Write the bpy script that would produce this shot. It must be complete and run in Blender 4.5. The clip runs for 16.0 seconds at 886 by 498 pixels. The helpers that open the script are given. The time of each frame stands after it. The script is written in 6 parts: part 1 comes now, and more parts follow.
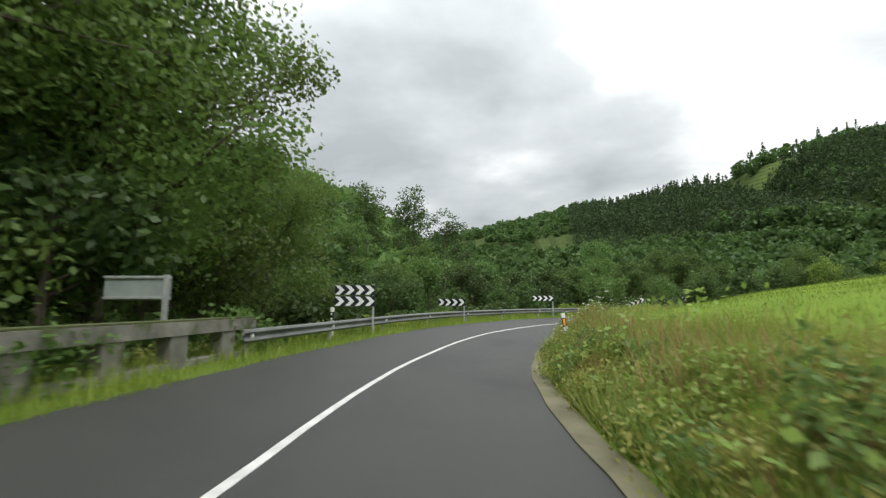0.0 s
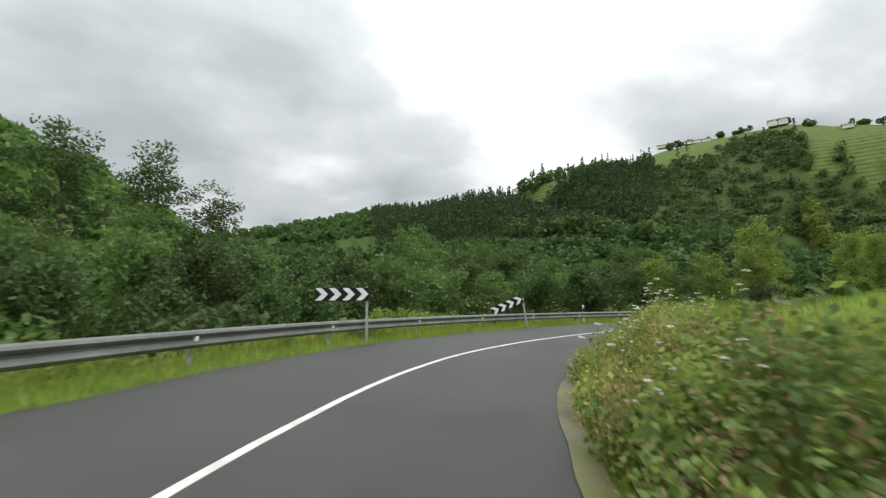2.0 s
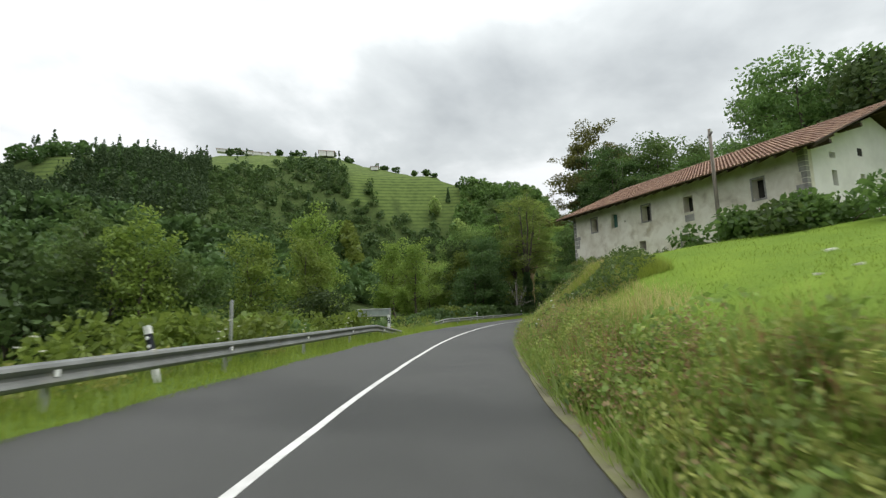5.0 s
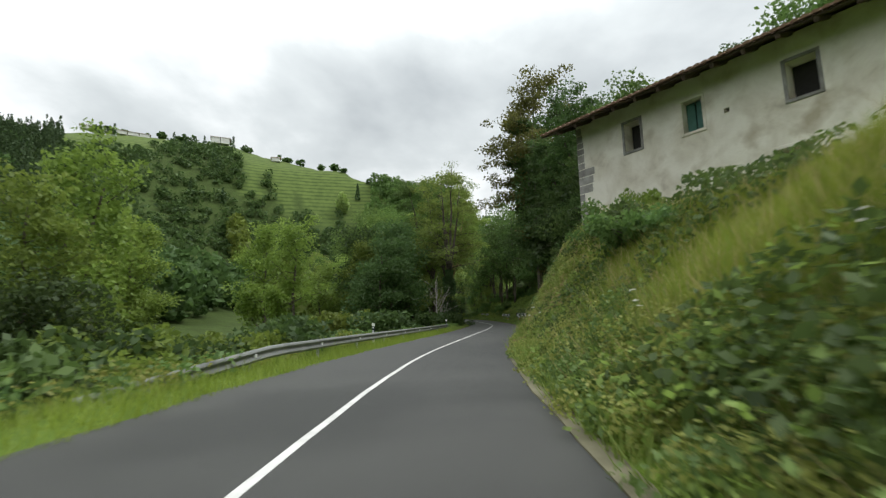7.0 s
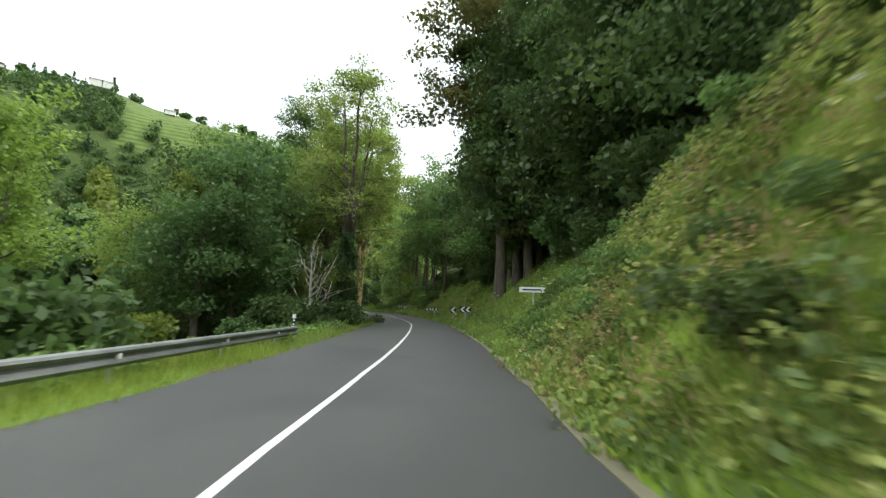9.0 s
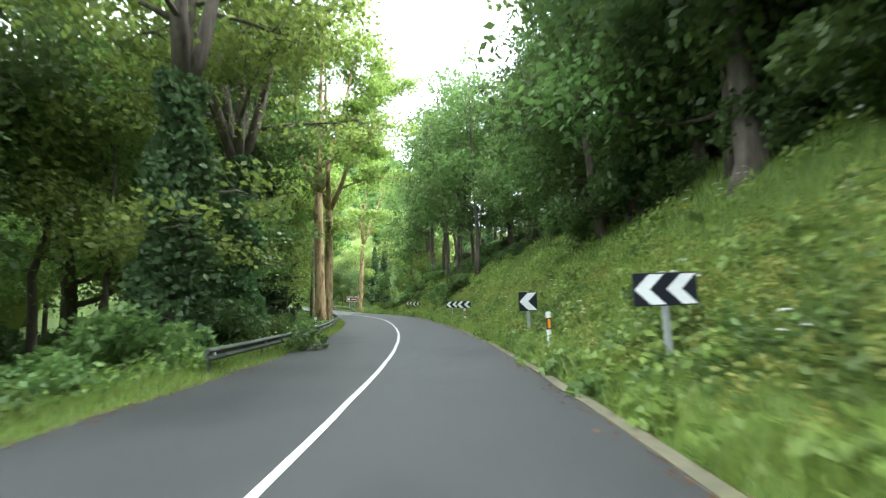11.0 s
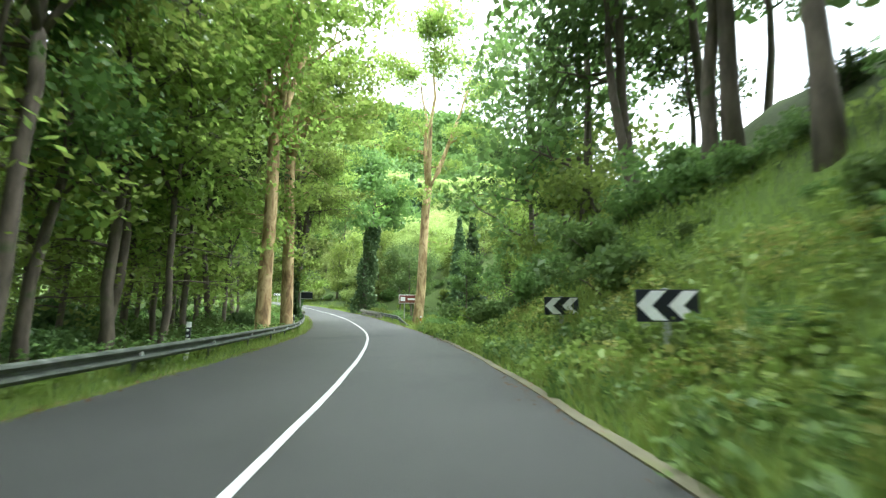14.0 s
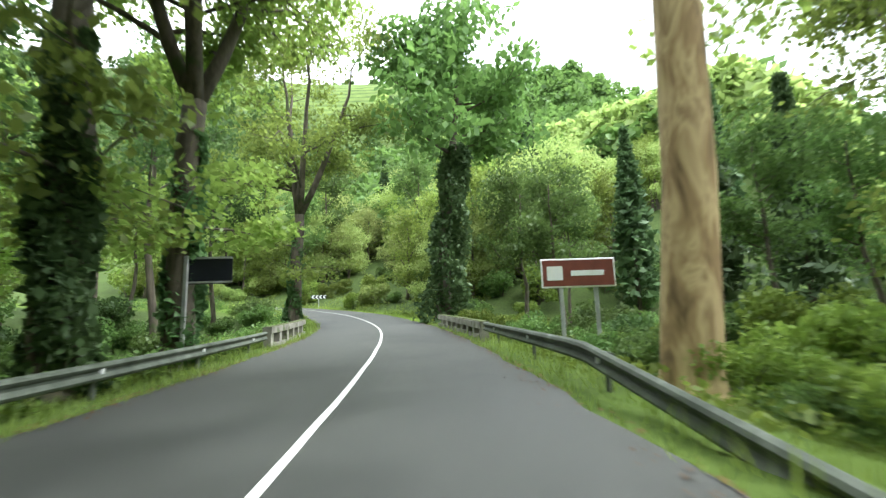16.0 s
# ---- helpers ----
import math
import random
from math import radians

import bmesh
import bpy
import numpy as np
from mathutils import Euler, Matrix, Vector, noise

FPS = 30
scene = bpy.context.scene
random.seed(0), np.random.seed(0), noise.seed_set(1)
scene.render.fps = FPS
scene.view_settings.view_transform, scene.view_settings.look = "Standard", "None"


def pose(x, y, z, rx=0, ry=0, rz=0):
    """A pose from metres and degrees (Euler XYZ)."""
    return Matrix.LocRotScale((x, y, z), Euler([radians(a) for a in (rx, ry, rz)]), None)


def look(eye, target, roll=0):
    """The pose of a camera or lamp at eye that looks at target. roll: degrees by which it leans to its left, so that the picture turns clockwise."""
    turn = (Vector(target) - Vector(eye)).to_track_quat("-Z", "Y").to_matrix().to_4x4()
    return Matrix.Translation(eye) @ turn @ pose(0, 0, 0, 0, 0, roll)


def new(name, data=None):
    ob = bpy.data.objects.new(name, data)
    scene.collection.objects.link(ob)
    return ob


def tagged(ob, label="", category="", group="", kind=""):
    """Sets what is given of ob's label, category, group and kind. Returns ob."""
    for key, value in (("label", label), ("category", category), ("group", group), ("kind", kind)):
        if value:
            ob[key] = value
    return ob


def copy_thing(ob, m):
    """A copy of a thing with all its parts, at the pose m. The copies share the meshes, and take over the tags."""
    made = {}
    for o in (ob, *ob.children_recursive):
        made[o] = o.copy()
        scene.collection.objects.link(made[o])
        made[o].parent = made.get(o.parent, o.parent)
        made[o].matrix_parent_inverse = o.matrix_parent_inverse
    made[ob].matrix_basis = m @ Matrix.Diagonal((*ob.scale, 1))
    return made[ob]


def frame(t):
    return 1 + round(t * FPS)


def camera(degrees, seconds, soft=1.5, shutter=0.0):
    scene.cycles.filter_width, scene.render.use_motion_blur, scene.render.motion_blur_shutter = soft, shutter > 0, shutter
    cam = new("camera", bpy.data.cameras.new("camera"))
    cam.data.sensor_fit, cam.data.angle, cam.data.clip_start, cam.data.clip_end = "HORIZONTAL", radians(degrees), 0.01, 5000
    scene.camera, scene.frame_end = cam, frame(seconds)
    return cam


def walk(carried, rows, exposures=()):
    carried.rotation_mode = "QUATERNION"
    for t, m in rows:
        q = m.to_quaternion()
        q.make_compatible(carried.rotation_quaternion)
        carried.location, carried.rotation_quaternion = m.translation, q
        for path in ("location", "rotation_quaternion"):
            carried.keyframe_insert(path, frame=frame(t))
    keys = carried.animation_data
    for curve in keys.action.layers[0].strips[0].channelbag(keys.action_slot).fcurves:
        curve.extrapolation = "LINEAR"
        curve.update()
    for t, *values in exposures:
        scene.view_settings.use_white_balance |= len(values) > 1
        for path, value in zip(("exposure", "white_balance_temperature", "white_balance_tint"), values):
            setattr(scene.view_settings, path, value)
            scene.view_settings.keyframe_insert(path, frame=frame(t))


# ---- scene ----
cam = camera(86.2, 16.0, soft=1.3, shutter=0.2)
# seconds, x, y, z, tilt, lean, turn
PATH = [
    (0.0, 0.02, -0.02, 1.38, 96.03, -0.05, 0.95),
    (0.5, 0.25, 5.55, 1.23, 96.07, -0.80, -3.48),
    (1.0, 0.94, 11.03, 1.14, 96.14, -1.13, -8.94),
    (1.5, 2.20, 16.27, 1.11, 96.45, -0.82, -15.44),
    (2.0, 4.08, 21.23, 1.13, 96.69, 0.35, -23.00),
    (2.5, 6.66, 25.89, 1.09, 96.98, 0.57, -30.64),
    (3.0, 10.01, 30.11, 1.12, 97.32, 1.02, -41.52),
    (3.5, 14.00, 33.49, 1.10, 97.35, 0.70, -52.35),
    (4.0, 18.59, 36.10, 1.09, 97.35, 0.96, -62.95),
    (4.5, 23.61, 38.10, 1.08, 97.46, 1.90, -69.98),
    (5.0, 28.90, 39.73, 1.06, 97.56, 1.68, -73.64),
    (5.5, 34.39, 41.11, 1.04, 97.51, 1.66, -75.92),
    (6.0, 39.95, 42.31, 1.05, 97.69, 1.32, -78.18),
    (6.5, 45.67, 43.31, 1.09, 97.96, 1.29, -81.07),
    (7.0, 51.65, 44.04, 1.14, 98.24, 1.49, -84.42),
    (7.5, 58.04, 44.46, 1.18, 97.51, 1.67, -87.25),
    (8.0, 64.77, 44.57, 1.20, 97.63, 1.01, -89.66),
    (8.5, 71.77, 44.35, 1.21, 97.51, -0.56, -92.30),
    (9.0, 79.15, 43.90, 1.21, 97.35, -1.22, -94.01),
    (9.5, 86.90, 43.37, 1.22, 97.34, -0.37, -94.40),
    (10.0, 94.85, 42.88, 1.22, 97.15, 0.88, -93.93),
    (10.5, 102.80, 42.53, 1.19, 96.80, 2.07, -92.79),
    (11.0, 110.61, 42.44, 1.16, 96.98, 1.97, -90.83),
    (11.5, 118.26, 42.50, 1.11, 97.34, 0.70, -89.91),
    (12.0, 125.81, 42.70, 1.09, 97.64, -0.26, -88.60),
    (12.5, 133.28, 43.12, 1.12, 97.65, -0.96, -87.23),
    (13.0, 140.75, 43.77, 1.19, 98.20, -1.47, -85.22),
    (13.5, 148.32, 44.83, 1.34, 98.34, -0.82, -82.65),
    (14.0, 156.17, 46.33, 1.43, 98.20, -0.17, -79.32),
    (14.5, 164.31, 48.33, 1.53, 98.50, 0.61, -76.33),
    (15.0, 172.61, 50.81, 1.63, 98.42, 0.97, -73.43),
    (15.5, 180.69, 53.69, 1.74, 98.87, 1.02, -70.48),
    (16.0, 188.42, 56.96, 1.87, 98.96, 1.87, -67.42),
]

walk(cam, [(t, pose(*p)) for t, *p in PATH], exposures=[(0, 0.27, 6400, 8), (3.5, 0.15, 6400, 8), (7.3, 0.2, 6350, 7), (8.7, 0.75, 6300, 6), (10.8, 2.4, 5800, 8), (12.5, 2.5, 5800, 7), (14.5, 2.55, 5950, 3), (16, 2.1, 6050, 5)])

# Road axis: points along the white centre line, metres
AXIS = [
    (-2.3, -24.0, 0.4),
    (-2.2, -12.0, 0.3),
    (-1.7, 0.1, 0.15),
    (-0.9, 11.4, -0.09),
    (2.2, 22.1, -0.10),
    (8.5, 31.5, -0.11),
    (17.8, 37.7, -0.14),
    (28.5, 41.3, -0.17),
    (39.6, 43.9, -0.18),
    (51.5, 45.6, -0.09),
    (64.8, 46.2, -0.03),
    (79.3, 45.4, -0.02),
    (94.9, 44.3, -0.01),
    (110.6, 43.8, -0.07),
    (125.8, 43.8, -0.14),
    (140.6, 45.0, -0.04),
    (155.9, 47.6, 0.20),
    (172.2, 52.1, 0.40),
    (187.95, 58.1, 0.64),
    (205.85, 67.0, 1.35),
    (217.8, 74.8, 2.10),
    (224.5, 82.2, 3.05),
    (226.7, 91.3, 4.00),
    (224.8, 102.4, 4.60),
    (219.4, 115.3, 5.20),
]
rng = np.random.default_rng(7)

# ---- light ----
world = bpy.data.worlds.new("overcast_sky")
scene.world = world
world.use_nodes = True
wn, wl = world.node_tree.nodes, world.node_tree.links
wn.clear()


def wnode(kind, **kw):
    n = wn.new(kind)
    for k, v in kw.items():
        n.inputs[k].default_value = v
    return n


SUN_EL, SUN_ROT = radians(52), radians(200)
sky = wn.new("ShaderNodeTexSky")
sky.sky_type, sky.sun_disc = "NISHITA", False
sky.sun_elevation, sky.sun_rotation = SUN_EL, SUN_ROT
dim = wnode("ShaderNodeVectorMath")
dim.operation = "SCALE"
dim.inputs["Scale"].default_value = 0.12
coord = wn.new("ShaderNodeTexCoord")
flat = wn.new("ShaderNodeSeparateXYZ")
lift = wnode("ShaderNodeMath")
lift.operation, lift.inputs[1].default_value = "ADD", 0.22
over = wn.new("ShaderNodeVectorMath")
over.operation = "DIVIDE"
soft_noise = wnode("ShaderNodeTexNoise", Scale=0.85, Detail=7.0, Roughness=0.5, Distortion=0.15)
ramp = wn.new("ShaderNodeValToRGB")
ramp.color_ramp.elements[0].position, ramp.color_ramp.elements[0].color = 0.38, (0.46, 0.48, 0.49, 1)
ramp.color_ramp.elements[1].position, ramp.color_ramp.elements[1].color = 0.57, (1.0, 1.0, 0.995, 1)
mid = ramp.color_ramp.elements.new(0.49)
mid.color = (0.68, 0.70, 0.70, 1)
shift = wnode("ShaderNodeMapping")
shift.inputs["Location"].default_value = (0.35, 1.3, 0.0)
mix = wn.new("ShaderNodeMix")
mix.data_type, mix.inputs["Factor"].default_value = "RGBA", 0.94
back = wnode("ShaderNodeBackground", Strength=1.0)
out = wn.new("ShaderNodeOutputWorld")
wl.new(coord.outputs["Generated"], flat.inputs[0])
wl.new(flat.outputs["Z"], lift.inputs[0])
wl.new(coord.outputs["Generated"], over.inputs[0])
wl.new(lift.outputs[0], over.inputs[1])
wl.new(over.outputs[0], shift.inputs["Vector"])
wl.new(shift.outputs[0], soft_noise.inputs["Vector"])
wl.new(soft_noise.outputs["Fac"], ramp.inputs["Fac"])
wl.new(sky.outputs[0], dim.inputs[0])
wl.new(dim.outputs[0], mix.inputs["A"])
wl.new(ramp.outputs[0], mix.inputs["B"])
zenith = wnode("ShaderNodeMapRange")
zenith.inputs["From Min"].default_value, zenith.inputs["From Max"].default_value = 0.0, 1.0
zenith.inputs["To Min"].default_value, zenith.inputs["To Max"].default_value = 0.62, 1.8
wl.new(flat.outputs["Z"], zenith.inputs["Value"])
wl.new(zenith.outputs[0], back.inputs["Strength"])
wl.new(mix.outputs["Result"], back.inputs["Color"])
wl.new(back.outputs[0], out.inputs[0])

sun = new("sun", bpy.data.lights.new("sun", "SUN"))
sun.data.energy, sun.data.angle, sun.data.color = 1.5, radians(25), (1.0, 0.96, 0.9)
sun.matrix_world = look((0, 0, 60), (-math.sin(SUN_ROT) * -40, math.cos(SUN_ROT) * -40, 60 - 40 * math.tan(SUN_EL)))


# ---- materials ----
def material(name, stops, scale=2.0, detail=6.0, rough=0.8, metal=0.0, bump=0.3, bump_scale=None, spots=None, island=0.0, obrand=0.0, dist=0.0, stretch=(1, 1, 1), spec=0.4, fine=None):
    """A surface: a colour ramp over a coarse noise, a finer one for grain, stains and relief."""
    m = bpy.data.materials.new(name)
    m.use_nodes = True
    nt = m.node_tree
    nd, lk = nt.nodes, nt.links
    b = nd["Principled BSDF"]
    b.inputs["Roughness"].default_value, b.inputs["Metallic"].default_value = rough, metal
    b.inputs["Specular IOR Level"].default_value = spec
    tc = nd.new("ShaderNodeTexCoord")
    mp = nd.new("ShaderNodeMapping")
    mp.inputs["Scale"].default_value = stretch
    lk.new(tc.outputs["Object"], mp.inputs["Vector"])
    n1 = nd.new("ShaderNodeTexNoise")
    n1.inputs["Scale"].default_value, n1.inputs["Detail"].default_value, n1.inputs["Distortion"].default_value = scale, detail, dist
    n1.inputs["Roughness"].default_value = 0.6
    lk.new(mp.outputs[0], n1.inputs["Vector"])
    r = nd.new("ShaderNodeValToRGB")
    el = r.color_ramp.elements
    while len(el) < len(stops):
        el.new(0.5)
    for e, (p, c) in zip(el, stops):
        e.position, e.color = p, (*c, 1)
    lk.new(n1.outputs["Fac"], r.inputs["Fac"])
    col = r.outputs[0]
    n2 = nd.new("ShaderNodeTexNoise")
    n2.inputs["Scale"].default_value, n2.inputs["Detail"].default_value = bump_scale or scale * 9, 5
    lk.new(mp.outputs[0], n2.inputs["Vector"])

    def blend(kind, fac, a, other):
        x = nd.new("ShaderNodeMix")
        x.data_type, x.blend_type = "RGBA", kind
        if isinstance(fac, float):
            x.inputs["Factor"].default_value = fac
        else:
            lk.new(fac, x.inputs["Factor"])
        lk.new(a, x.inputs["A"])
        if isinstance(other, tuple):
            x.inputs["B"].default_value = (*other, 1)
        else:
            lk.new(other, x.inputs["B"])
        return x.outputs["Result"]

    def narrow(value, lo, hi):
        q = nd.new("ShaderNodeMapRange")
        q.inputs["From Min"].default_value, q.inputs["From Max"].default_value = lo, hi
        lk.new(value, q.inputs["Value"])
        return q.outputs[0]

    if fine:
        col = blend("MIX", narrow(n2.outputs["Fac"], 0.45, 0.62), col, fine)
    if spots:
        n3 = nd.new("ShaderNodeTexNoise")
        n3.inputs["Scale"].default_value, n3.inputs["Detail"].default_value = spots[0], 4
        lk.new(tc.outputs["Object"], n3.inputs["Vector"])
        col = blend("MIX", narrow(n3.outputs["Fac"], spots[2], spots[2] + 0.1), col, spots[1])
    if island or obrand:
        src = nd.new("ShaderNodeNewGeometry").outputs["Random Per Island"] if island else nd.new("ShaderNodeObjectInfo").outputs["Random"]
        hs = nd.new("ShaderNodeHueSaturation")
        for key, lo, hi in (("Value", 1 - (island or obrand), 1 + (island or obrand)), ("Hue", 0.5 - 0.04 * (island or obrand), 0.5 + 0.04 * (island or obrand))):
            q = nd.new("ShaderNodeMapRange")
            q.inputs["To Min"].default_value, q.inputs["To Max"].default_value = lo, hi
            lk.new(src, q.inputs["Value"])
            lk.new(q.outputs[0], hs.inputs[key])
        lk.new(col, hs.inputs["Color"])
        col = hs.outputs[0]
    lk.new(col, b.inputs["Base Color"])
    if bump:
        bp = nd.new("ShaderNodeBump")
        bp.inputs["Strength"].default_value, bp.inputs["Distance"].default_value = bump, 0.02
        lk.new(n2.outputs["Fac"], bp.inputs["Height"])
        lk.new(bp.outputs[0], b.inputs["Normal"])
    return m


def foliage(name, dark, light, glow=0.45, spread=0.35):
    """Leaves: matt above, letting light through, each leaf of its own shade and each plant too."""
    m = bpy.data.materials.new(name)
    m.use_nodes = True
    nd, lk = m.node_tree.nodes, m.node_tree.links
    nd.clear()
    geo, info = nd.new("ShaderNodeNewGeometry"), nd.new("ShaderNodeObjectInfo")
    tc = nd.new("ShaderNodeTexCoord")
    nz = nd.new("ShaderNodeTexNoise")
    nz.inputs["Scale"].default_value = 0.55
    lk.new(tc.outputs["Object"], nz.inputs["Vector"])
    add = nd.new("ShaderNodeMath")
    add.operation = "ADD"
    half = nd.new("ShaderNodeMath")
    half.operation, half.inputs[1].default_value = "MULTIPLY", 0.55
    lk.new(geo.outputs["Random Per Island"], half.inputs[0])
    wide = nd.new("ShaderNodeMapRange")
    wide.inputs["From Min"].default_value, wide.inputs["From Max"].default_value = 0.3, 0.7
    wide.inputs["To Max"].default_value = 0.45
    lk.new(nz.outputs["Fac"], wide.inputs["Value"])
    lk.new(half.outputs[0], add.inputs[0])
    lk.new(wide.outputs[0], add.inputs[1])
    mx = nd.new("ShaderNodeMix")
    mx.data_type = "RGBA"
    mx.inputs["A"].default_value, mx.inputs["B"].default_value = (*dark, 1), (*light, 1)
    lk.new(add.outputs[0], mx.inputs["Factor"])
    hs = nd.new("ShaderNodeHueSaturation")
    for key, lo, hi in (("Value", 1 - spread, 1 + spread), ("Hue", 0.485, 0.51)):
        q = nd.new("ShaderNodeMapRange")
        q.inputs["To Min"].default_value, q.inputs["To Max"].default_value = lo, hi
        lk.new(info.outputs["Random"], q.inputs["Value"])
        lk.new(q.outputs[0], hs.inputs[key])
    lk.new(mx.outputs["Result"], hs.inputs["Color"])
    d, t = nd.new("ShaderNodeBsdfDiffuse"), nd.new("ShaderNodeBsdfTranslucent")
    g = nd.new("ShaderNodeBsdfGlossy")
    g.inputs["Roughness"].default_value, g.inputs["Color"].default_value = 0.45, (0.6, 0.65, 0.6, 1)
    lk.new(hs.outputs[0], d.inputs["Color"])
    lk.new(hs.outputs[0], t.inputs["Color"])
    a = nd.new("ShaderNodeMixShader")
    a.inputs[0].default_value = glow
    lk.new(d.outputs[0], a.inputs[1])
    lk.new(t.outputs[0], a.inputs[2])
    c = nd.new("ShaderNodeMixShader")
    c.inputs[0].default_value = 0.03
    lk.new(a.outputs[0], c.inputs[1])
    lk.new(g.outputs[0], c.inputs[2])
    o = nd.new("ShaderNodeOutputMaterial")
    lk.new(c.outputs[0], o.inputs[0])
    return m


def plain(name, c, rough=0.6, metal=0.0, vary=0.12, scale=6.0, bump=0.1):
    lo, hi = tuple(v * (1 - vary) for v in c), tuple(min(1, v * (1 + vary)) for v in c)
    return material(name, [(0.35, lo), (0.65, hi)], scale=scale, rough=rough, metal=metal, bump=bump)


ASPHALT = material("asphalt", [(0.3, (0.026, 0.027, 0.025)), (0.5, (0.039, 0.04, 0.037)), (0.7, (0.049, 0.05, 0.046))], scale=0.45, rough=0.55, bump=0.5, bump_scale=90, fine=(0.06, 0.061, 0.057), spots=(0.16, (0.028, 0.029, 0.027), 0.54), stretch=(1, 1, 1), dist=0.8)
PAINT = material("road_paint", [(0.3, (0.48, 0.48, 0.46)), (0.6, (0.66, 0.66, 0.64))], scale=3, rough=0.6, bump=0.2, bump_scale=60, spots=(14, (0.35, 0.35, 0.35), 0.68))
CONCRETE = material("old_concrete", [(0.3, (0.11, 0.105, 0.09)), (0.55, (0.22, 0.21, 0.18)), (0.75, (0.33, 0.32, 0.28))], scale=1.6, rough=0.9, bump=0.5, spots=(2.3, (0.09, 0.11, 0.05), 0.55))
KERB = material("kerb_concrete", [(0.3, (0.1, 0.095, 0.055)), (0.7, (0.2, 0.185, 0.115))], scale=1.2, rough=0.9, bump=0.5, spots=(1.1, (0.14, 0.15, 0.05), 0.55))
STEEL = material("galvanised_steel", [(0.3, (0.12, 0.128, 0.12)), (0.7, (0.22, 0.23, 0.22))], scale=1.5, rough=0.6, metal=0.35, bump=0.15, spots=(3.5, (0.2, 0.2, 0.17), 0.6))
# Moss on steel, with the woodland shade on the rail face darkened into the colour.
MOSSYSHADED = material("mossy_steel", [(0.3, (0.05, 0.06, 0.045)), (0.6, (0.11, 0.125, 0.1)), (0.75, (0.22, 0.23, 0.21))], scale=2.2, rough=0.75, metal=0.2, bump=0.3)
POSTSTEEL = plain("grey_post_steel", (0.38, 0.39, 0.38), 0.55, 0.4)
SIGNBACK = material("sign_back", [(0.3, (0.26, 0.3, 0.29)), (0.7, (0.4, 0.44, 0.42))], scale=2, rough=0.5, metal=0.3, bump=0.1)
BLACK = plain("black_sheet", (0.012, 0.014, 0.022), 0.4)
WHITE = plain("white_sheet", (0.78, 0.79, 0.78), 0.4, vary=0.05)
BROWN = plain("brown_sheet", (0.17, 0.045, 0.03), 0.4)
ORANGE = plain("orange_reflector", (0.8, 0.32, 0.02), 0.3)
PLASTIC = plain("white_plastic", (0.72, 0.73, 0.7), 0.5)
PLASTER = material("lime_plaster", [(0.28, (0.42, 0.38, 0.3)), (0.42, (0.62, 0.58, 0.48)), (0.6, (0.76, 0.73, 0.64))], scale=0.9, detail=9, rough=0.95, bump=0.4, bump_scale=14, spots=(0.55, (0.44, 0.39, 0.29), 0.6), dist=0.4)
CLEANWHITE = material("white_render", [(0.3, (0.7, 0.69, 0.66)), (0.6, (0.82, 0.81, 0.78))], scale=0.7, rough=0.9, bump=0.2)
STONE = material("grey_stone", [(0.3, (0.17, 0.16, 0.15)), (0.7, (0.36, 0.35, 0.33))], scale=2.5, rough=0.9, bump=0.6, obrand=0.18)
TILE = material("clay_roof_tile", [(0.3, (0.19, 0.11, 0.075)), (0.55, (0.29, 0.18, 0.125)), (0.75, (0.29, 0.225, 0.17))], scale=1.6, rough=0.85, bump=0.3, island=0.25)
DARKWOOD = material("dark_wood", [(0.3, (0.035, 0.025, 0.018)), (0.7, (0.1, 0.07, 0.045))], scale=3, rough=0.85, bump=0.4, stretch=(1, 1, 6))
POLEWOOD = material("weathered_pole_wood", [(0.3, (0.13, 0.11, 0.09)), (0.7, (0.28, 0.25, 0.21))], scale=3, rough=0.9, bump=0.4, stretch=(4, 4, 0.6))
# Near-black colour that stands for the darkness of unlit rooms.
ROOMDARK = plain("dark_interior", (0.03, 0.028, 0.025), 0.9)
SHUTTER = plain("green_shutter_paint", (0.06, 0.16, 0.13), 0.6)
RUST = plain("rusty_iron", (0.14, 0.055, 0.03), 0.85, vary=0.4)
MOSS = material("moss", [(0.3, (0.05, 0.065, 0.02)), (0.7, (0.11, 0.13, 0.045))], scale=4, rough=0.95, bump=0.8, spots=(3.0, (0.13, 0.12, 0.09), 0.55))
BARK = material("dark_bark", [(0.3, (0.05, 0.042, 0.032)), (0.7, (0.15, 0.125, 0.095))], scale=2.5, rough=0.95, bump=0.8, bump_scale=18, stretch=(2, 2, 0.5), spots=(1.3, (0.06, 0.08, 0.03), 0.57))
PLANEBARK = material("flaking_plane_bark", [(0.34, (0.15, 0.1, 0.05)), (0.45, (0.32, 0.215, 0.105)), (0.55, (0.5, 0.38, 0.2)), (0.66, (0.28, 0.19, 0.095))], scale=2.2, detail=3, rough=0.9, bump=0.4, stretch=(1, 1, 0.35), dist=0.6)
PALEBARK = plain("pale_dead_bark", (0.34, 0.31, 0.27), 0.9, vary=0.3)
LEAF = foliage("broad_leaf", (0.07, 0.125, 0.034), (0.165, 0.255, 0.068), glow=0.5)
LEAFDARK = foliage("dark_leaf", (0.045, 0.082, 0.026), (0.11, 0.175, 0.05), glow=0.45)
LEAFLIGHT = foliage("yellow_green_leaf", (0.115, 0.17, 0.032), (0.25, 0.325, 0.062), glow=0.5)
LEAFGOLD = foliage("yellowing_leaf", (0.12, 0.14, 0.035), (0.27, 0.28, 0.08), glow=0.5)
# Lighter copy of the leaf colour: light through the woodland canopy is in the colour.
LEAFLIT = foliage("thin_canopy_leaf", (0.15, 0.22, 0.045), (0.31, 0.415, 0.095), glow=0.65)
